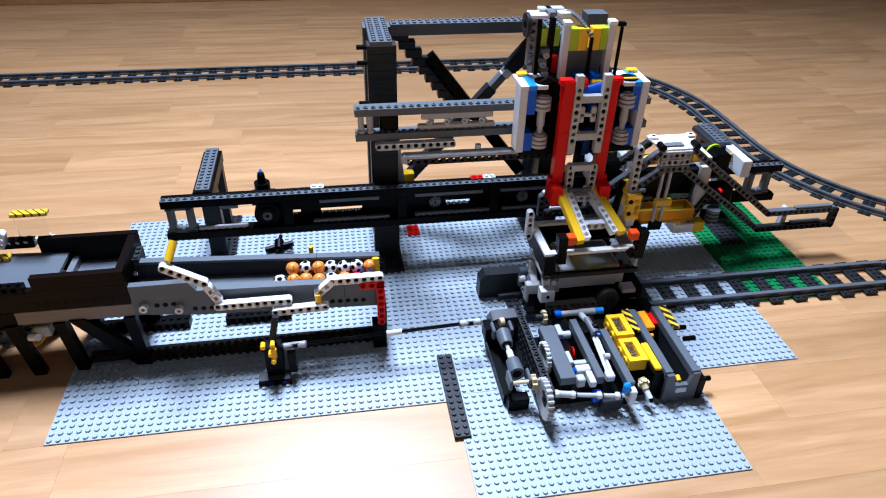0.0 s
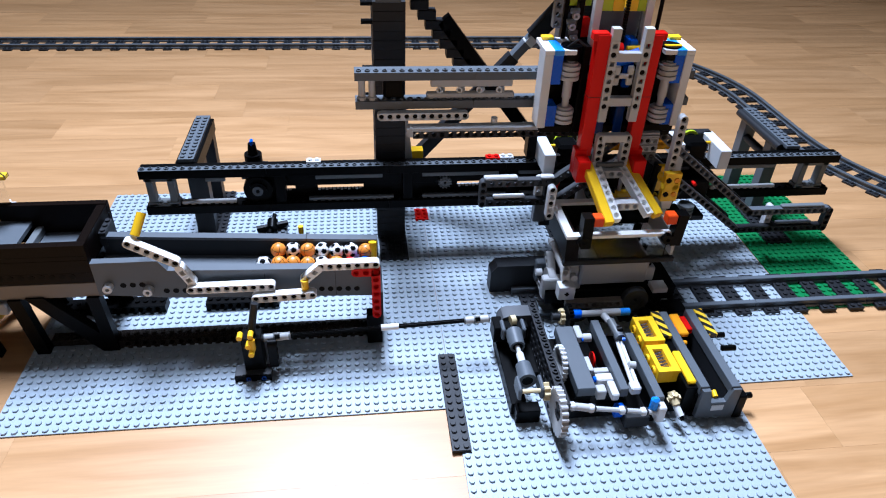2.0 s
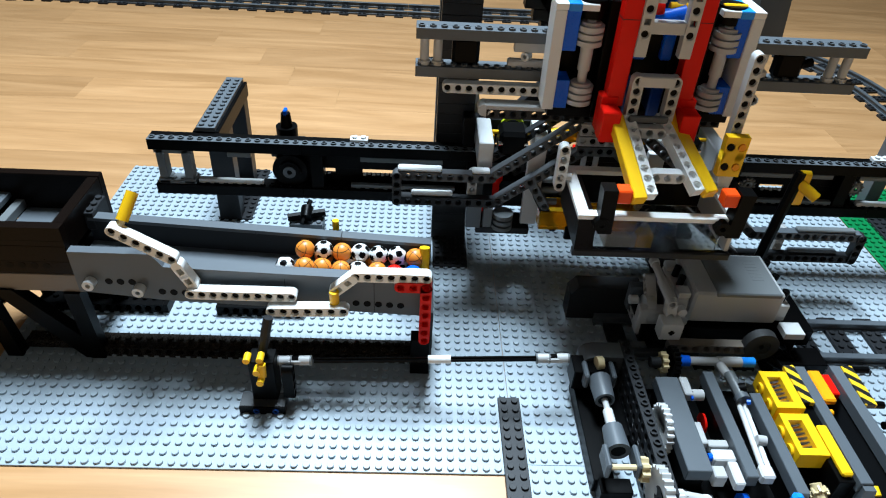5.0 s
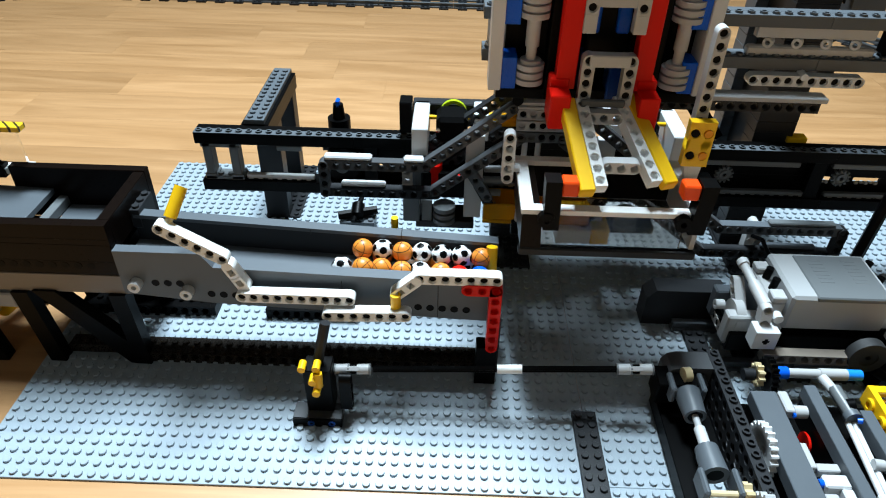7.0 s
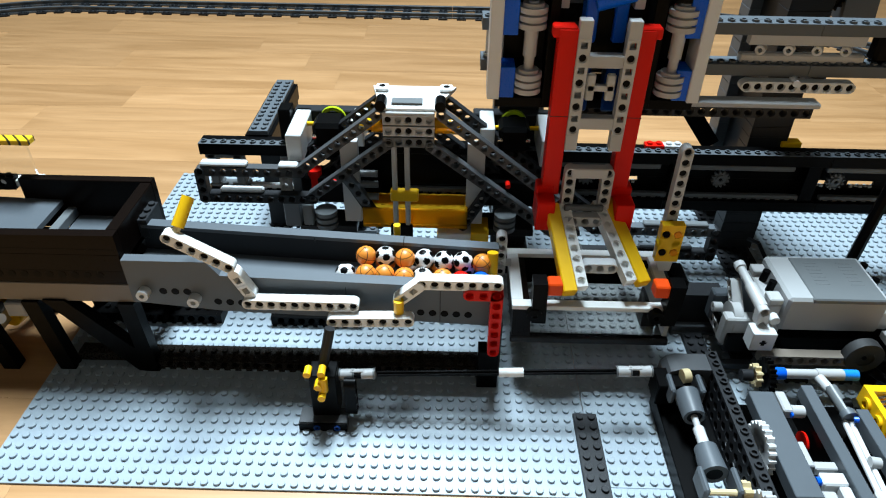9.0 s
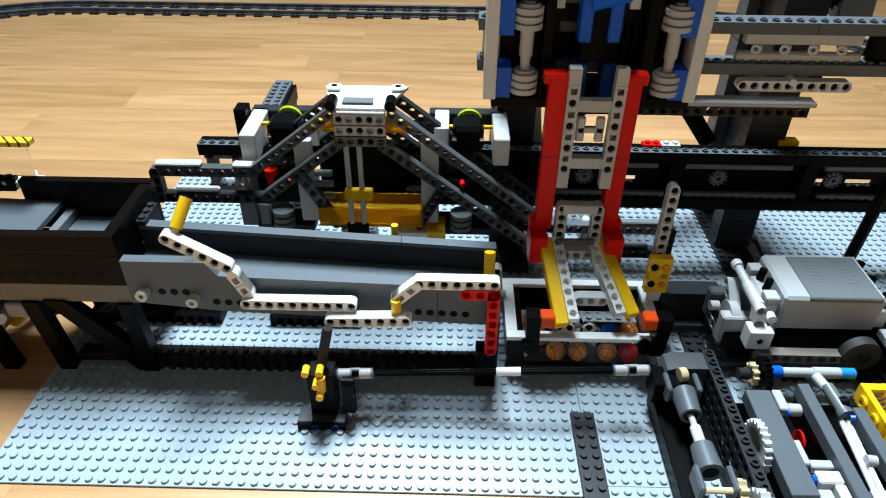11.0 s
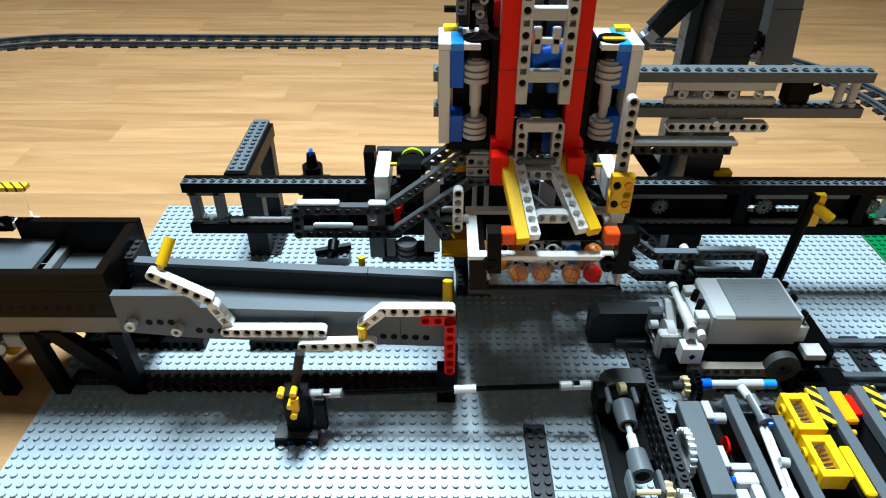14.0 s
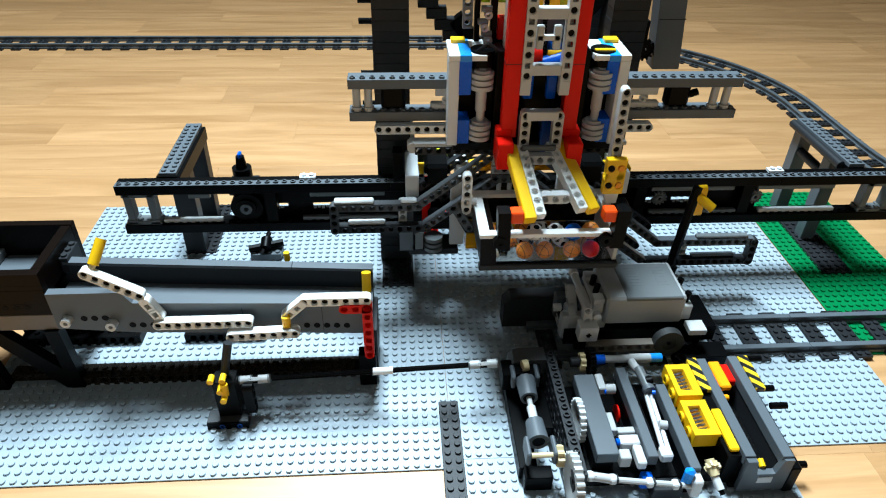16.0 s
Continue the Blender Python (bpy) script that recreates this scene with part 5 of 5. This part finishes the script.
def ball_lift():
    """The hoist at its top position, at the carriage's home."""
    t = thing("ball_lift", (0.5, 20, 18), "red and yellow ball hoist with a white framed tray", "hoist")
    for sgn in (-1, 1):
        cx = -0.25 + sgn * 2.95
        part("red_side", K().box(cx - 0.75, cx + 0.75, 20.2, 21.6, 24.5, 39.0, 0.06), RED, t)
        part("red_seam", K().box(cx - 0.77, cx + 0.77, 20.18, 21.62, 31.9, 31.96, 0.005), DARK, t)
        bx = cx + sgn * 0.45
        part("red_boot", K().box(bx - 0.78, bx + 0.78, 18.35, 20.15, 21.9, 24.7, 0.1).box(bx - 0.76, bx + 0.76, 20.1, 21.5, 22.0, 25.4, 0.1), RED, t)
        # yellow smooth strip and grey holed strip sloping down to the tray
        m = Matrix.Translation((-0.05, 19.5, 23.5)) @ Matrix.Rotation(radians(8.5 if sgn < 0 else 18.5), 4, "Z") @ Matrix.Rotation(math.atan2(3.3, 6.6), 4, "X")
        yx = -2.95 if sgn < 0 else 2.35
        part("yellow_strip", K().box(yx - 0.58, yx + 0.58, -7.9, 0.6, -0.5, 0.5, 0.1, m), YELLOW, t)
        gx = yx - sgn * 1.08
        k = K().holed(8, m @ Matrix.Translation((gx, 0.0, -0.52)) @ Matrix.Rotation(radians(-90), 4, "Z") @ Matrix.Rotation(radians(90), 4, "X"), t=0.94, rounded=False, blind=True)
        part("grey_strip", k, WHITE, t)
        ox = -3.75 if sgn < 0 else 5.05
        part("red_end", K().box(ox, ox + 1.22, 12.1, 13.4, 19.6, 20.85, 0.12), ORANGE, t)
        # tray uprights with their hinges
        ox = -5.0 if sgn < 0 else 6.3
        part("tray_post", K().prism([(ox - sgn * 0.2, 16.7), (ox + 1.2 - sgn * 0.2, 16.7), (ox + 1.22, 20.9), (ox + 0.02, 20.9)], 12.0, 13.4), BLACK, t)
        part("hinge", K().rod((0.5 + sgn * 5.1, 11.9, 17.6), (0.5 + sgn * 5.1, 12.6, 17.6), 0.65, 16, hole=0.25), BLACK, t)
        # light grey ladder in the shaft
        lx = -0.15 + sgn * 1.85
        fx = -0.15 + sgn * 1.6
        rail = part("ladder_rail", K().alternate(8, Matrix.Translation((lx, 19.9, 30.9)) @ Matrix.Rotation(radians(-90), 4, "Y")), GREY, t)
        for i in range(4):
            part("pin", K().rod((lx, 20.05, 30.9 + 2 * i), (lx, 20.3, 30.9 + 2 * i), 0.295, 12), BLACK, rail)
        part("low_frame_side", K().holed(5, Matrix.Translation((fx, 19.4, 23.5)) @ Matrix.Rotation(radians(-90), 4, "Y"), t=0.94, w=0.98, pitch=0.9), GREY, t)
    for sgn in (-1, 1):
        for i in range(5):
            part("frame_pin", K().rod((-0.15 + sgn * 1.6, 19.62, 23.5 + 0.9 * i), (-0.15 + sgn * 1.6, 20.3, 23.5 + 0.9 * i), 0.29, 12), BLACK, t)
    part("low_frame_top", K().box(-1.7, 1.4, 19.38, 20.36, 26.6, 27.55, 0.1), GREY, t)
    for z in (30.9, 36.1):
        part("ladder_rung", K().box(-1.55, 1.25, 20.0, 20.9, z, z + 1.0, 0.06), GREY, t)
    part("inner_bracket", K().box(-1.3, -0.6, 20.5, 21.0, 33.2, 35.4, 0.1).box(0.3, 1.0, 20.5, 21.0, 33.2, 35.4, 0.1).box(-1.2, 0.9, 20.5, 21.0, 34.0, 34.5, 0.05), GREY, t)
    for sgn in (-1, 1):
        part("red_top", K().box(-0.25 + sgn * 3.25 - 0.9, -0.25 + sgn * 3.25 + 0.9, 20.3, 21.5, 38.3, 39.2, 0.1), RED, t)
    part("cross_tie", K().holed(3, Matrix.Translation((-0.2, 14.3, 20.9)), t=0.94), PALE, t)
    part("cross_tie", K().holed(3, Matrix.Translation((-1.2, 18.2, 23.0)), t=0.94), GREY, t)
    part("mesh_tie", K().box(-2.0, 1.4, 18.9, 19.3, 23.6, 24.2, 0.1), MID, t)
    # tray: white frame, clear walls
    x0, x1, y0, y1, z = -6.5, 7.5, 12.5, 20.8, 18.2
    part("tray_frame", K().box(x0, x1, y0, y0 + 0.9, z - 0.45, z, 0.04).box(x0, x1, y1 - 0.9, y1, z - 0.45, z, 0.04).box(x0, x0 + 1.0, y0 + 0.9, y1 - 0.9, z - 0.45, z, 0.04).box(x1 - 1.0, x1, y0 + 0.9, y1 - 0.9, z - 0.45, z, 0.04), WHITE, t, "white tray frame")
    part("tray_front", K().box(x0 + 1.5, x1 - 1.5, y0 + 0.2, y0 + 0.5, z - 3.6, z - 0.45, 0.03), CLEAR, t, "clear front panel")
    part("tray_floor", K().box(x0 + 0.4, x1 - 0.4, y0 + 0.2, y1 - 0.4, z - 3.9, z - 3.6, 0.05), SHADETINT, t)
    part("tray_back", K().box(x0 + 0.4, x1 - 0.4, y1 - 0.6, y1 - 0.3, z - 3.6, z - 0.45, 0.03), BLACK, t)
    part("tray_side", K().box(x0 + 0.2, x0 + 0.6, y0 + 0.9, y1 - 0.6, z - 3.6, z - 0.45, 0.03), MID, t)
    part("tray_side", K().box(x1 - 0.6, x1 - 0.2, y0 + 0.5, y1 - 0.6, z - 3.6, z - 0.45, 0.03), GREY, t)
    # stop lever on the chute's side, and the tall pole with its yellow plate
    plugged_arm("side_lever", (-7.3, 17.8), (-7.3, 21.4), 17.5, PALE, t, 2)
    part("lever_pin", K().rod((-7.3, 18.0, 18.6), (-6.3, 18.0, 18.6), 0.35, 10), GREY, t)
    plugged_arm("pole", (7.3, 22.0), (7.3, 29.8), 18.4, GREY, t)
    part("yellow_plate", K().holed(2, Matrix.Translation((6.8, 17.4, 20.5)), t=0.8, rounded=False, h=1.9, r=0.34, blind=True).holed(2, Matrix.Translation((6.8, 17.4, 22.4)), t=0.8, rounded=False, h=1.9, r=0.34, blind=True), YELLOW, t)
    # amber pins on the right; black plugs paint the dark of the left holes
    for i, x in enumerate((6.8, 7.8)):
        for z in (20.5, 22.4):
            part("plate_pin", K().rod((x, 17.36, z), (x, 17.7, z), 0.31, 14), BALLYELLOW if i else BLACK, t)
    part("tray_corner", K().prism([(-6.4, 17.7), (-4.9, 17.7), (-4.7, 14.6), (-6.3, 14.6)], 12.6, 20.2), BROWN, t, "dark brown tray corner")
    part("tray_sill", K().box(-6.4, 7.4, 12.5, 13.3, 13.9, 14.6, 0.1), DARK, t)
    part("white_wedge", K().prism([(6.4, 20.4), (8.2, 20.4), (8.0, 18.2), (7.0, 18.2)], 17.8, 18.6), WHITE, t)
    part("black_hinge", K().box(8.0, 9.6, 16.5, 19.5, 16.4, 18.0, 0.2), BLACK, t)
    return t


lift = ball_lift()


# ---- the lever post by the wagon ----
def lever_post():
    t = thing("lever_post", (27.4, 22.7, 0), "leaning black post with a yellow handle", "post")
    part("post", K().rod((26.8, 22.5, 0.2), (28.8, 23.8, 16.4), 0.55, 8), BLACK, t)
    part("handle", K().rod((28.8, 23.8, 15.4), (30.6, 22.6, 14.2), 0.55, 14), YELLOW, t)
    part("handle_arm", K().arm_y(29.0, (24.0, 13.0), (24.0, 16.0)), YELLOW, t)


lever_post()


# ---- the trolley on the long rail ----
def trolley():
    t = thing("trolley", (0, 28, 7), "rail trolley with grey lattice arms and an amber ball box", "trolley")
    vs = [(x, y, z + d) for d in (-0.3, 0.0) for x, y, z in ((-3.5, 24.9, 20.5), (1.4, 24.9, 20.5), (2.0, 26.2, 20.8), (3.2, 28.6, 21.1), (-4.5, 28.6, 21.1), (-3.9, 26.2, 20.8))]
    slab = K().add(vs, [tuple(range(6)), tuple(range(6, 12))] + [(k, (k + 1) % 6, 6 + (k + 1) % 6, 6 + k) for k in range(6)])
    part("top_bridge", slab, WHITE, t, "white sloping cover panel")
    for x in (-3.6, 2.3):
        part("cover_pad", K().box(x - 0.6, x + 0.6, 27.4, 28.6, 21.0, 21.35, 0.12), WHITE, t)
        # black disc painted for the dark inside the pad's hole
        part("cover_hole", K().rod((x, 28.0, 21.3), (x, 28.0, 21.37), 0.3, 12), BLACK, t)
        part("elbow_pin", K().rod((x + (0.1 if x < 0 else -0.5), 24.4, 20.9), (x + (0.1 if x < 0 else -0.5), 26.0, 20.9), 0.5, 12), BLACK, t)
    part("cover_step", K().box(-2.6, 0.2, 25.4, 26.6, 20.72, 20.84, 0.05), LIDGREY, t)
    for z, mat in ((17.3, LIDGREY), (18.4, GREY), (19.5, GREY)):
        row = part("head_block", K().holed(5, Matrix.Translation((-2.9, 24.6, z)), t=0.94, rounded=False, pitch=0.93, blind=True), mat, t)
        for i in range(5):
            if (i + round(z)) % 3:
                part("pin", K().rod((-2.9 + 0.93 * i, 24.78, z), (-2.9 + 0.93 * i, 25.1, z), 0.29, 12), BLACK, row)
    part("front_tile", K().box(-3.4, 1.3, 24.55, 25.4, 20.0, 20.25, 0.06), GREY, t)
    for y in (24.6, 28.2):
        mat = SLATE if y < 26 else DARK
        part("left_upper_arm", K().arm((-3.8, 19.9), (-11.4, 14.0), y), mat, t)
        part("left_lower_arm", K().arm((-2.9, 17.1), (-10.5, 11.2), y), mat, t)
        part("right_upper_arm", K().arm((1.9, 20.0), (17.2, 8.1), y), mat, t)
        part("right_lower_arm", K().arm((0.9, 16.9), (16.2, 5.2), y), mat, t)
    y = 24.6
    part("left_top_beam", K().arm((-20.8, 13.8), (-11.4, 13.8), y), SLATE, t)
    part("left_low_beam", K().arm((-20.8, 10.9), (-10.4, 10.9), y), DARK, t)
    plugged_arm("left_end", (-20.9, 13.8), (-20.9, 10.9), y - 0.2, SLATE, t)
    part("left_tile", K().box(-20.8, -16.4, y, y + 0.94, 14.3, 14.75, 0.15), PALE, t)
    part("left_tile", K().box(-13.4, -11.6, y, y + 0.94, 14.3, 14.7, 0.15), PALE, t)
    part("low_tile", K().box(-19.4, -15.2, y + 0.2, y + 0.9, 11.4, 11.9, 0.15), PALE, t)
    part("left_mid", K().arm((-13.2, 13.6), (-13.2, 11.0), y + 0.9), GREY, t)
    part("right_top_beam", K().arm((17.2, 8.1), (29.0, 8.1), y), MID, t)
    part("right_low_beam", K().arm((16.2, 5.2), (29.0, 5.2), y), DARK, t)
    part("right_end", K().arm((29.2, 8.1), (29.2, 5.2), y - 0.2), DARK, t)
    part("right_tile", K().box(22.0, 28.4, y + 0.1, y + 0.9, 8.6, 8.95, 0.1), LIDGREY, t)
    part("right_low_tile", K().box(22.0, 27.4, y + 0.2, y + 0.9, 5.8, 6.2, 0.15), MID, t)
    part("right_mid", K().arm((21.0, 8.1), (21.0, 5.2), y + 0.9), GREY, t)
    for x in (-7.7, 4.4):
        part("tall_plate", K().box(x, x + 1.7, 26.0, 26.8, 7.6, 16.6, 0.06), GREY, t)
    part("short_strut", K().arm((-7.3, 13.2), (-5.5, 10.4), y + 0.6), MID, t)
    for z in (10.6, 12.0, 13.2):
        part("peg", K().rod((-5.9, 26.0, z), (-4.2, 26.0, z), 0.36, 12), LIDGREY, t)
    part("red_cylinder", K().rod((-10.6, 27.4, 10.4), (-10.6, 27.4, 12.8), 0.7, 16), RED, t)
    part("lower_leg", K().box(-13.6, -12.0, 25.2, 26.4, 7.4, 10.2, 0.08), MID, t)
    part("lower_leg", K().box(-11.8, -10.8, 25.4, 26.4, 7.4, 9.8, 0.08), LIDGREY, t)
    # drive heads over the rail
    for sx in (-1, 1):
        x = sx * 9.0
        outer, inner = x + sx * 3.05, x - sx * 2.7
        part("drive_head", K().box(outer - 0.75, outer + 0.75, 26.2, 32.4, 14.2, 17.0, 0.1), PALE, t)
        part("drive_head", K().box(inner - 0.7, inner + 0.7, 28.0, 32.2, 15.0, 17.2, 0.1), PALE, t)
        part("head_tie", K().box(x - 4.0, x + 3.6, 31.8, 33.2, 15.4, 17.0, 0.1), DARK, t)
        part("motor", K().box(x - 1.6, x + 1.4, 27.9, 31.0, 14.6, 17.3, 0.4), BLACK, t)
        part("motor_band", K().rod((x - 1.6, 28.15, 16.0), (x + 1.4, 28.15, 16.0), 0.25, 10), STEEL, t)
        part("lime_disc", K().rod((x, 31.0, 16.4), (x, 31.4, 16.4), 1.3, 24, hole=0.95), LIME, t)
        part("lime_axle", K().rod((x - 2.4, 29.6, 16.6), (x + 2.4, 29.6, 16.6), 0.22, 10), YELLOW, t)
        part("side_plate", K().box(x - 3.8, x - 2.9, 26.9, 29.0, 6.6, 12.6, 0.06), MID, t)
        k = K()
        for i in range(3):
            k.rod((x - 0.6, 26.2, 7.0 + i * 0.7), (x - 0.6, 26.2, 7.45 + i * 0.7), 1.1, 20)
        part("pulley", k, LIDGREY, t)
        part("underframe", K().box(x - 3.4, x + 2.4, 26.0, 29.2, 6.2, 7.0, 0.06), DARK, t)
        part("gear_block", K().box(x - 3.0, x + 2.4, 26.8, 29.4, 9.2, 12.2, 0.2), BLACK, t)
        part("corner_beam", K().arm((x + sx * -2.6, 11.6), (x + sx * -4.8, 7.6), 25.4), DARK, t)
        part("red_pin", K().rod((x - sx * 0.6, 25.4, 12.4), (x - sx * 0.6, 26.2, 12.4), 0.24, 14), RED, t)
    part("amber_box", K().box(-5.8, 4.6, 25.2, 25.5, 7.9, 9.7, 0.08).box(-5.8, 4.6, 28.0, 28.3, 7.9, 9.7, 0.08).box(-5.8, -5.5, 25.5, 28.0, 7.9, 9.7, 0.05).box(4.3, 4.6, 25.5, 28.0, 7.9, 9.7, 0.05).box(-5.8, 4.6, 25.2, 28.3, 7.5, 7.9, 0.05), AMBER, t, "clear amber ball box")
    part("centre_column", K().box(-2.7, -2.2, 24.7, 25.15, 8.0, 16.8, 0.1).box(-1.5, -1.0, 24.7, 25.15, 8.0, 16.8, 0.1), GREY, t)
    part("yellow_plate", K().box(-2.9, -0.2, 24.3, 25.2, 11.1, 12.2, 0.12), YELLOW, t)
    part("amber_pipe", K().rod((-4.6, 26.4, 18.2), (3.6, 26.4, 18.2), 0.75, 16), AMBER, t)
    part("yellow_pin", K().rod((-5.6, 26.6, 18.0), (-3.6, 26.4, 18.6), 0.6, 14), YELLOW, t)
    part("column_foot", K().box(-3.0, -0.8, 24.6, 25.15, 6.6, 8.2, 0.15), BLACK, t)
    part("white_skid", K().box(1.6, 5.0, 25.0, 28.0, 5.4, 7.0, 0.1), WHITE, t)
    part("yellow_skid", K().box(5.0, 6.8, 25.0, 28.0, 5.4, 7.2, 0.1), YELLOW, t)
    part("rear_frame", K().box(-9.0, 9.0, 32.6, 33.6, 14.2, 15.4, 0.08).box(-9.0, 9.0, 28.2, 29.4, 14.2, 15.0, 0.08), BLACK, t)
    part("top_block", K().box(-14.2, -13.0, 30.0, 31.8, 14.6, 17.8, 0.06), BLACK, t)
    part("back_panel", K().box(-6.0, 6.0, 28.9, 29.4, 10.4, 14.2, 0.05), BLACK, t)
    return t


cart = trolley()


# ---- the balls ----
def ball_mesh(name, mat, spots=None):
    bm = bmesh.new()
    bmesh.ops.create_icosphere(bm, subdivisions=4, radius=0.00695)
    if spots:
        ph = (1 + 5 ** 0.5) / 2
        c = [Vector(v).normalized() for v in [(0, a, b * ph) for a in (-1, 1) for b in (-1, 1)] + [(a, b * ph, 0) for a in (-1, 1) for b in (-1, 1)] + [(b * ph, 0, a) for a in (-1, 1) for b in (-1, 1)]]
        for f in bm.faces:
            d = f.calc_center_median().normalized()
            if max(d.dot(q) for q in c) > 0.935:
                f.material_index = 1
    me = bpy.data.meshes.new(name)
    bm.to_mesh(me)
    bm.free()
    me.materials.append(mat)
    if spots:
        me.materials.append(spots)
    me.shade_smooth()
    return me


BALLWHITE = plastic("white_ball_plastic", (0.80, 0.80, 0.79), 0.3)
MESHES = {"orange": ball_mesh("ball", BASKET), "white": ball_mesh("ball", BALLWHITE, BLACK), "red": ball_mesh("ball", RED), "blue": ball_mesh("ball", BLUE)}
LABELS = {"orange": "small orange basketball with black lines", "white": "small white football with black spots", "red": "small red plastic ball", "blue": "small blue plastic ball"}


def chute_floor(x):
    return 10.6 + (x + 38.4) * (8.9 - 10.6) / 30.8


def balls():
    """Balls lie against the gate in rows, then roll into the tray."""
    rows = []
    front = ["white", "orange", "orange", "orange", "white", "orange", "red", "blue"]
    back = ["orange", "white", "orange", "white", "white", "white", "orange"]
    for i, c in enumerate(front):
        x = -20.6 + i * 1.62 + 0.08 * (i % 2)
        rows.append((c, (x, 13.8 + 0.1 * (i % 3), chute_floor(x) + 0.88)))
    for i, c in enumerate(back):
        x = -19.0 + i * 1.66
        rows.append((c, (x, 15.3 + 0.12 * (i % 2), chute_floor(x) + 1.75)))
    for i, c in enumerate(["orange", "white", "orange", "white"]):
        x = -17.4 + i * 2.3
        rows.append((c, (x, 15.7, chute_floor(x) + 0.88)))
    slots = [("orange", (-1.8, 13.75, 15.5)), ("orange", (0.2, 13.75, 15.5)), ("orange", (2.9, 13.75, 15.5)), ("red", (4.8, 13.75, 15.5)),
             ("white", (-5.0, 13.9, 15.5)), ("white", (-0.8, 14.7, 16.95)), ("white", (1.3, 14.7, 16.95)), ("blue", (3.1, 14.7, 16.9)), ("orange", (4.9, 14.9, 16.9))]
    slots += [("", (-5.0 + 1.8 * (n % 6), 15.6 + 1.8 * (n // 6), 15.5)) for n in range(18)]
    out = []
    for i, (c, p) in enumerate(rows):
        ob = new("ball", MESHES[c])
        ob.location = [a * S for a in p]
        tagged(ob, LABELS[c], "ball", "balls in the chute")
        # a place in the tray, in the hoist's home position
        k = next((n for n, (want, _) in enumerate(slots) if want == c), None)
        if k is None:
            k = next(n for n, (want, _) in enumerate(slots) if not want)
        q = slots.pop(k)[1]
        out.append((ob, p, q, (37 * i % 360, 61 * i % 360)))
    return out


BALLS = balls()


# ---- floor strips ----
def floor_strips():
    rnd = random.Random(4)
    w, n = 8.6, 0
    shapes = {}
    for j in range(-9, 30):
        y = j * w
        x = -150 + rnd.random() * 30
        while x < 170:
            L = rnd.choice((34.0, 42.0, 52.0, 60.0))
            near = -110 < x + L / 2 < 135 and -45 < y < 205
            if near and n < 300:
                if L not in shapes:
                    shapes[L] = K().box(0.006, L - 0.006, 0.006, w - 0.006, -0.4, 0, 0.006).mesh("plank", WOOD, (0, 0, 0))
                ob = new("plank", shapes[L])
                ob.parent = floor
                ob.location = (x * S, y * S, 0)
                n += 1
            x += L


floor_strips()


# ---- everything that moves ----
def glide(table, t):
    for (a, u), (b, v) in zip(table, table[1:]):
        if t <= b:
            return u + (v - u) * (t - a) / (b - a)
    return table[-1][1]


SLIDE = [(0, 20.6), (3.3, 20.6), (5.5, 8.0), (6.0, 4.6), (6.5, 1.5), (6.75, 0.0), (14.5, 0.0), (15.0, 3.1), (15.5, 6.2), (16.0, 9.4)]
HOIST = [(0, -5.8), (1.6, -5.6), (2.0, -4.6), (2.5, -1.8), (3.0, -0.2), (6.95, -0.4), (7.5, -2.8), (8.0, -5.4), (8.5, -7.5), (9.0, -9.7), (9.2, -10.7), (9.7, -13.4), (11.05, -13.4), (11.5, -12.0), (12.0, -10.6), (12.5, -8.6), (13.0, -5.7), (13.5, -3.5), (14.0, -1.4), (14.4, 0.0), (16.0, 0.0)]
ROLL = [(0, 38.0), (0.4, 37.0), (1.0, 33.6), (1.5, 30.5), (2.0, 27.2), (2.5, 24.5), (3.0, 21.6), (5.5, 6.8), (7.0, -2.8), (7.5, -5.6), (8.0, -8.7), (8.5, -11.7), (9.0, -14.8), (9.2, -16.0), (10.0, -20.4), (10.7, -20.4), (11.3, -17.6), (11.5, -16.3), (12.0, -13.7), (12.5, -11.3), (13.0, -8.5), (14.5, -0.2), (16.0, 8.9)]
TIMES = [i * 0.25 for i in range(65)]


def motions():
    b = BASE[carriage]
    walk(carriage, [(t, pose((b[0] + glide(SLIDE, t)) * S, b[1] * S, b[2] * S)) for t in TIMES])
    b = BASE[lift]
    walk(lift, [(t, pose((b[0] + glide(SLIDE, t)) * S, b[1] * S, (b[2] + glide(HOIST, t)) * S)) for t in TIMES])
    b = BASE[cart]
    walk(cart, [(t, pose((b[0] + glide(ROLL, t)) * S, b[1] * S, b[2] * S)) for t in TIMES])
    b = BASE[shaft]
    walk(shaft, [(t, pose(b[0] * S, b[1] * S, b[2] * S, 160 * t, -2.3, 0.5)) for t in TIMES])
    for g in machine.children:
        if g.name.startswith(("upper_gear", "crank_gear")):
            o = g.location.copy()
            walk(g, [(t, pose(o.x, o.y, o.z, 80 * t, 0, 0)) for t in TIMES])
    for i, (ob, p, q, (ax, az)) in enumerate(BALLS):
        rows = []
        for t in TIMES:
            h = q[2] + glide(HOIST, t)
            inside = Vector((q[0] + glide(SLIDE, t), q[1], h))
            f = min(1, max(0, (t - 9.7 - 0.02 * (18 - i)) / 0.9))
            lane = Vector(p)
            gate = Vector((-6.8, p[1], chute_floor(-6.8) + 0.9))
            if f <= 0:
                at = lane
            elif f < 0.6:
                at = lane.lerp(gate, f / 0.6)
            else:
                at = gate.lerp(inside, (f - 0.6) / 0.4)
            rows.append((t, pose(at.x * S, at.y * S, at.z * S, ax, min(f, 1) * 80, az)))
        walk(ob, rows)


motions()
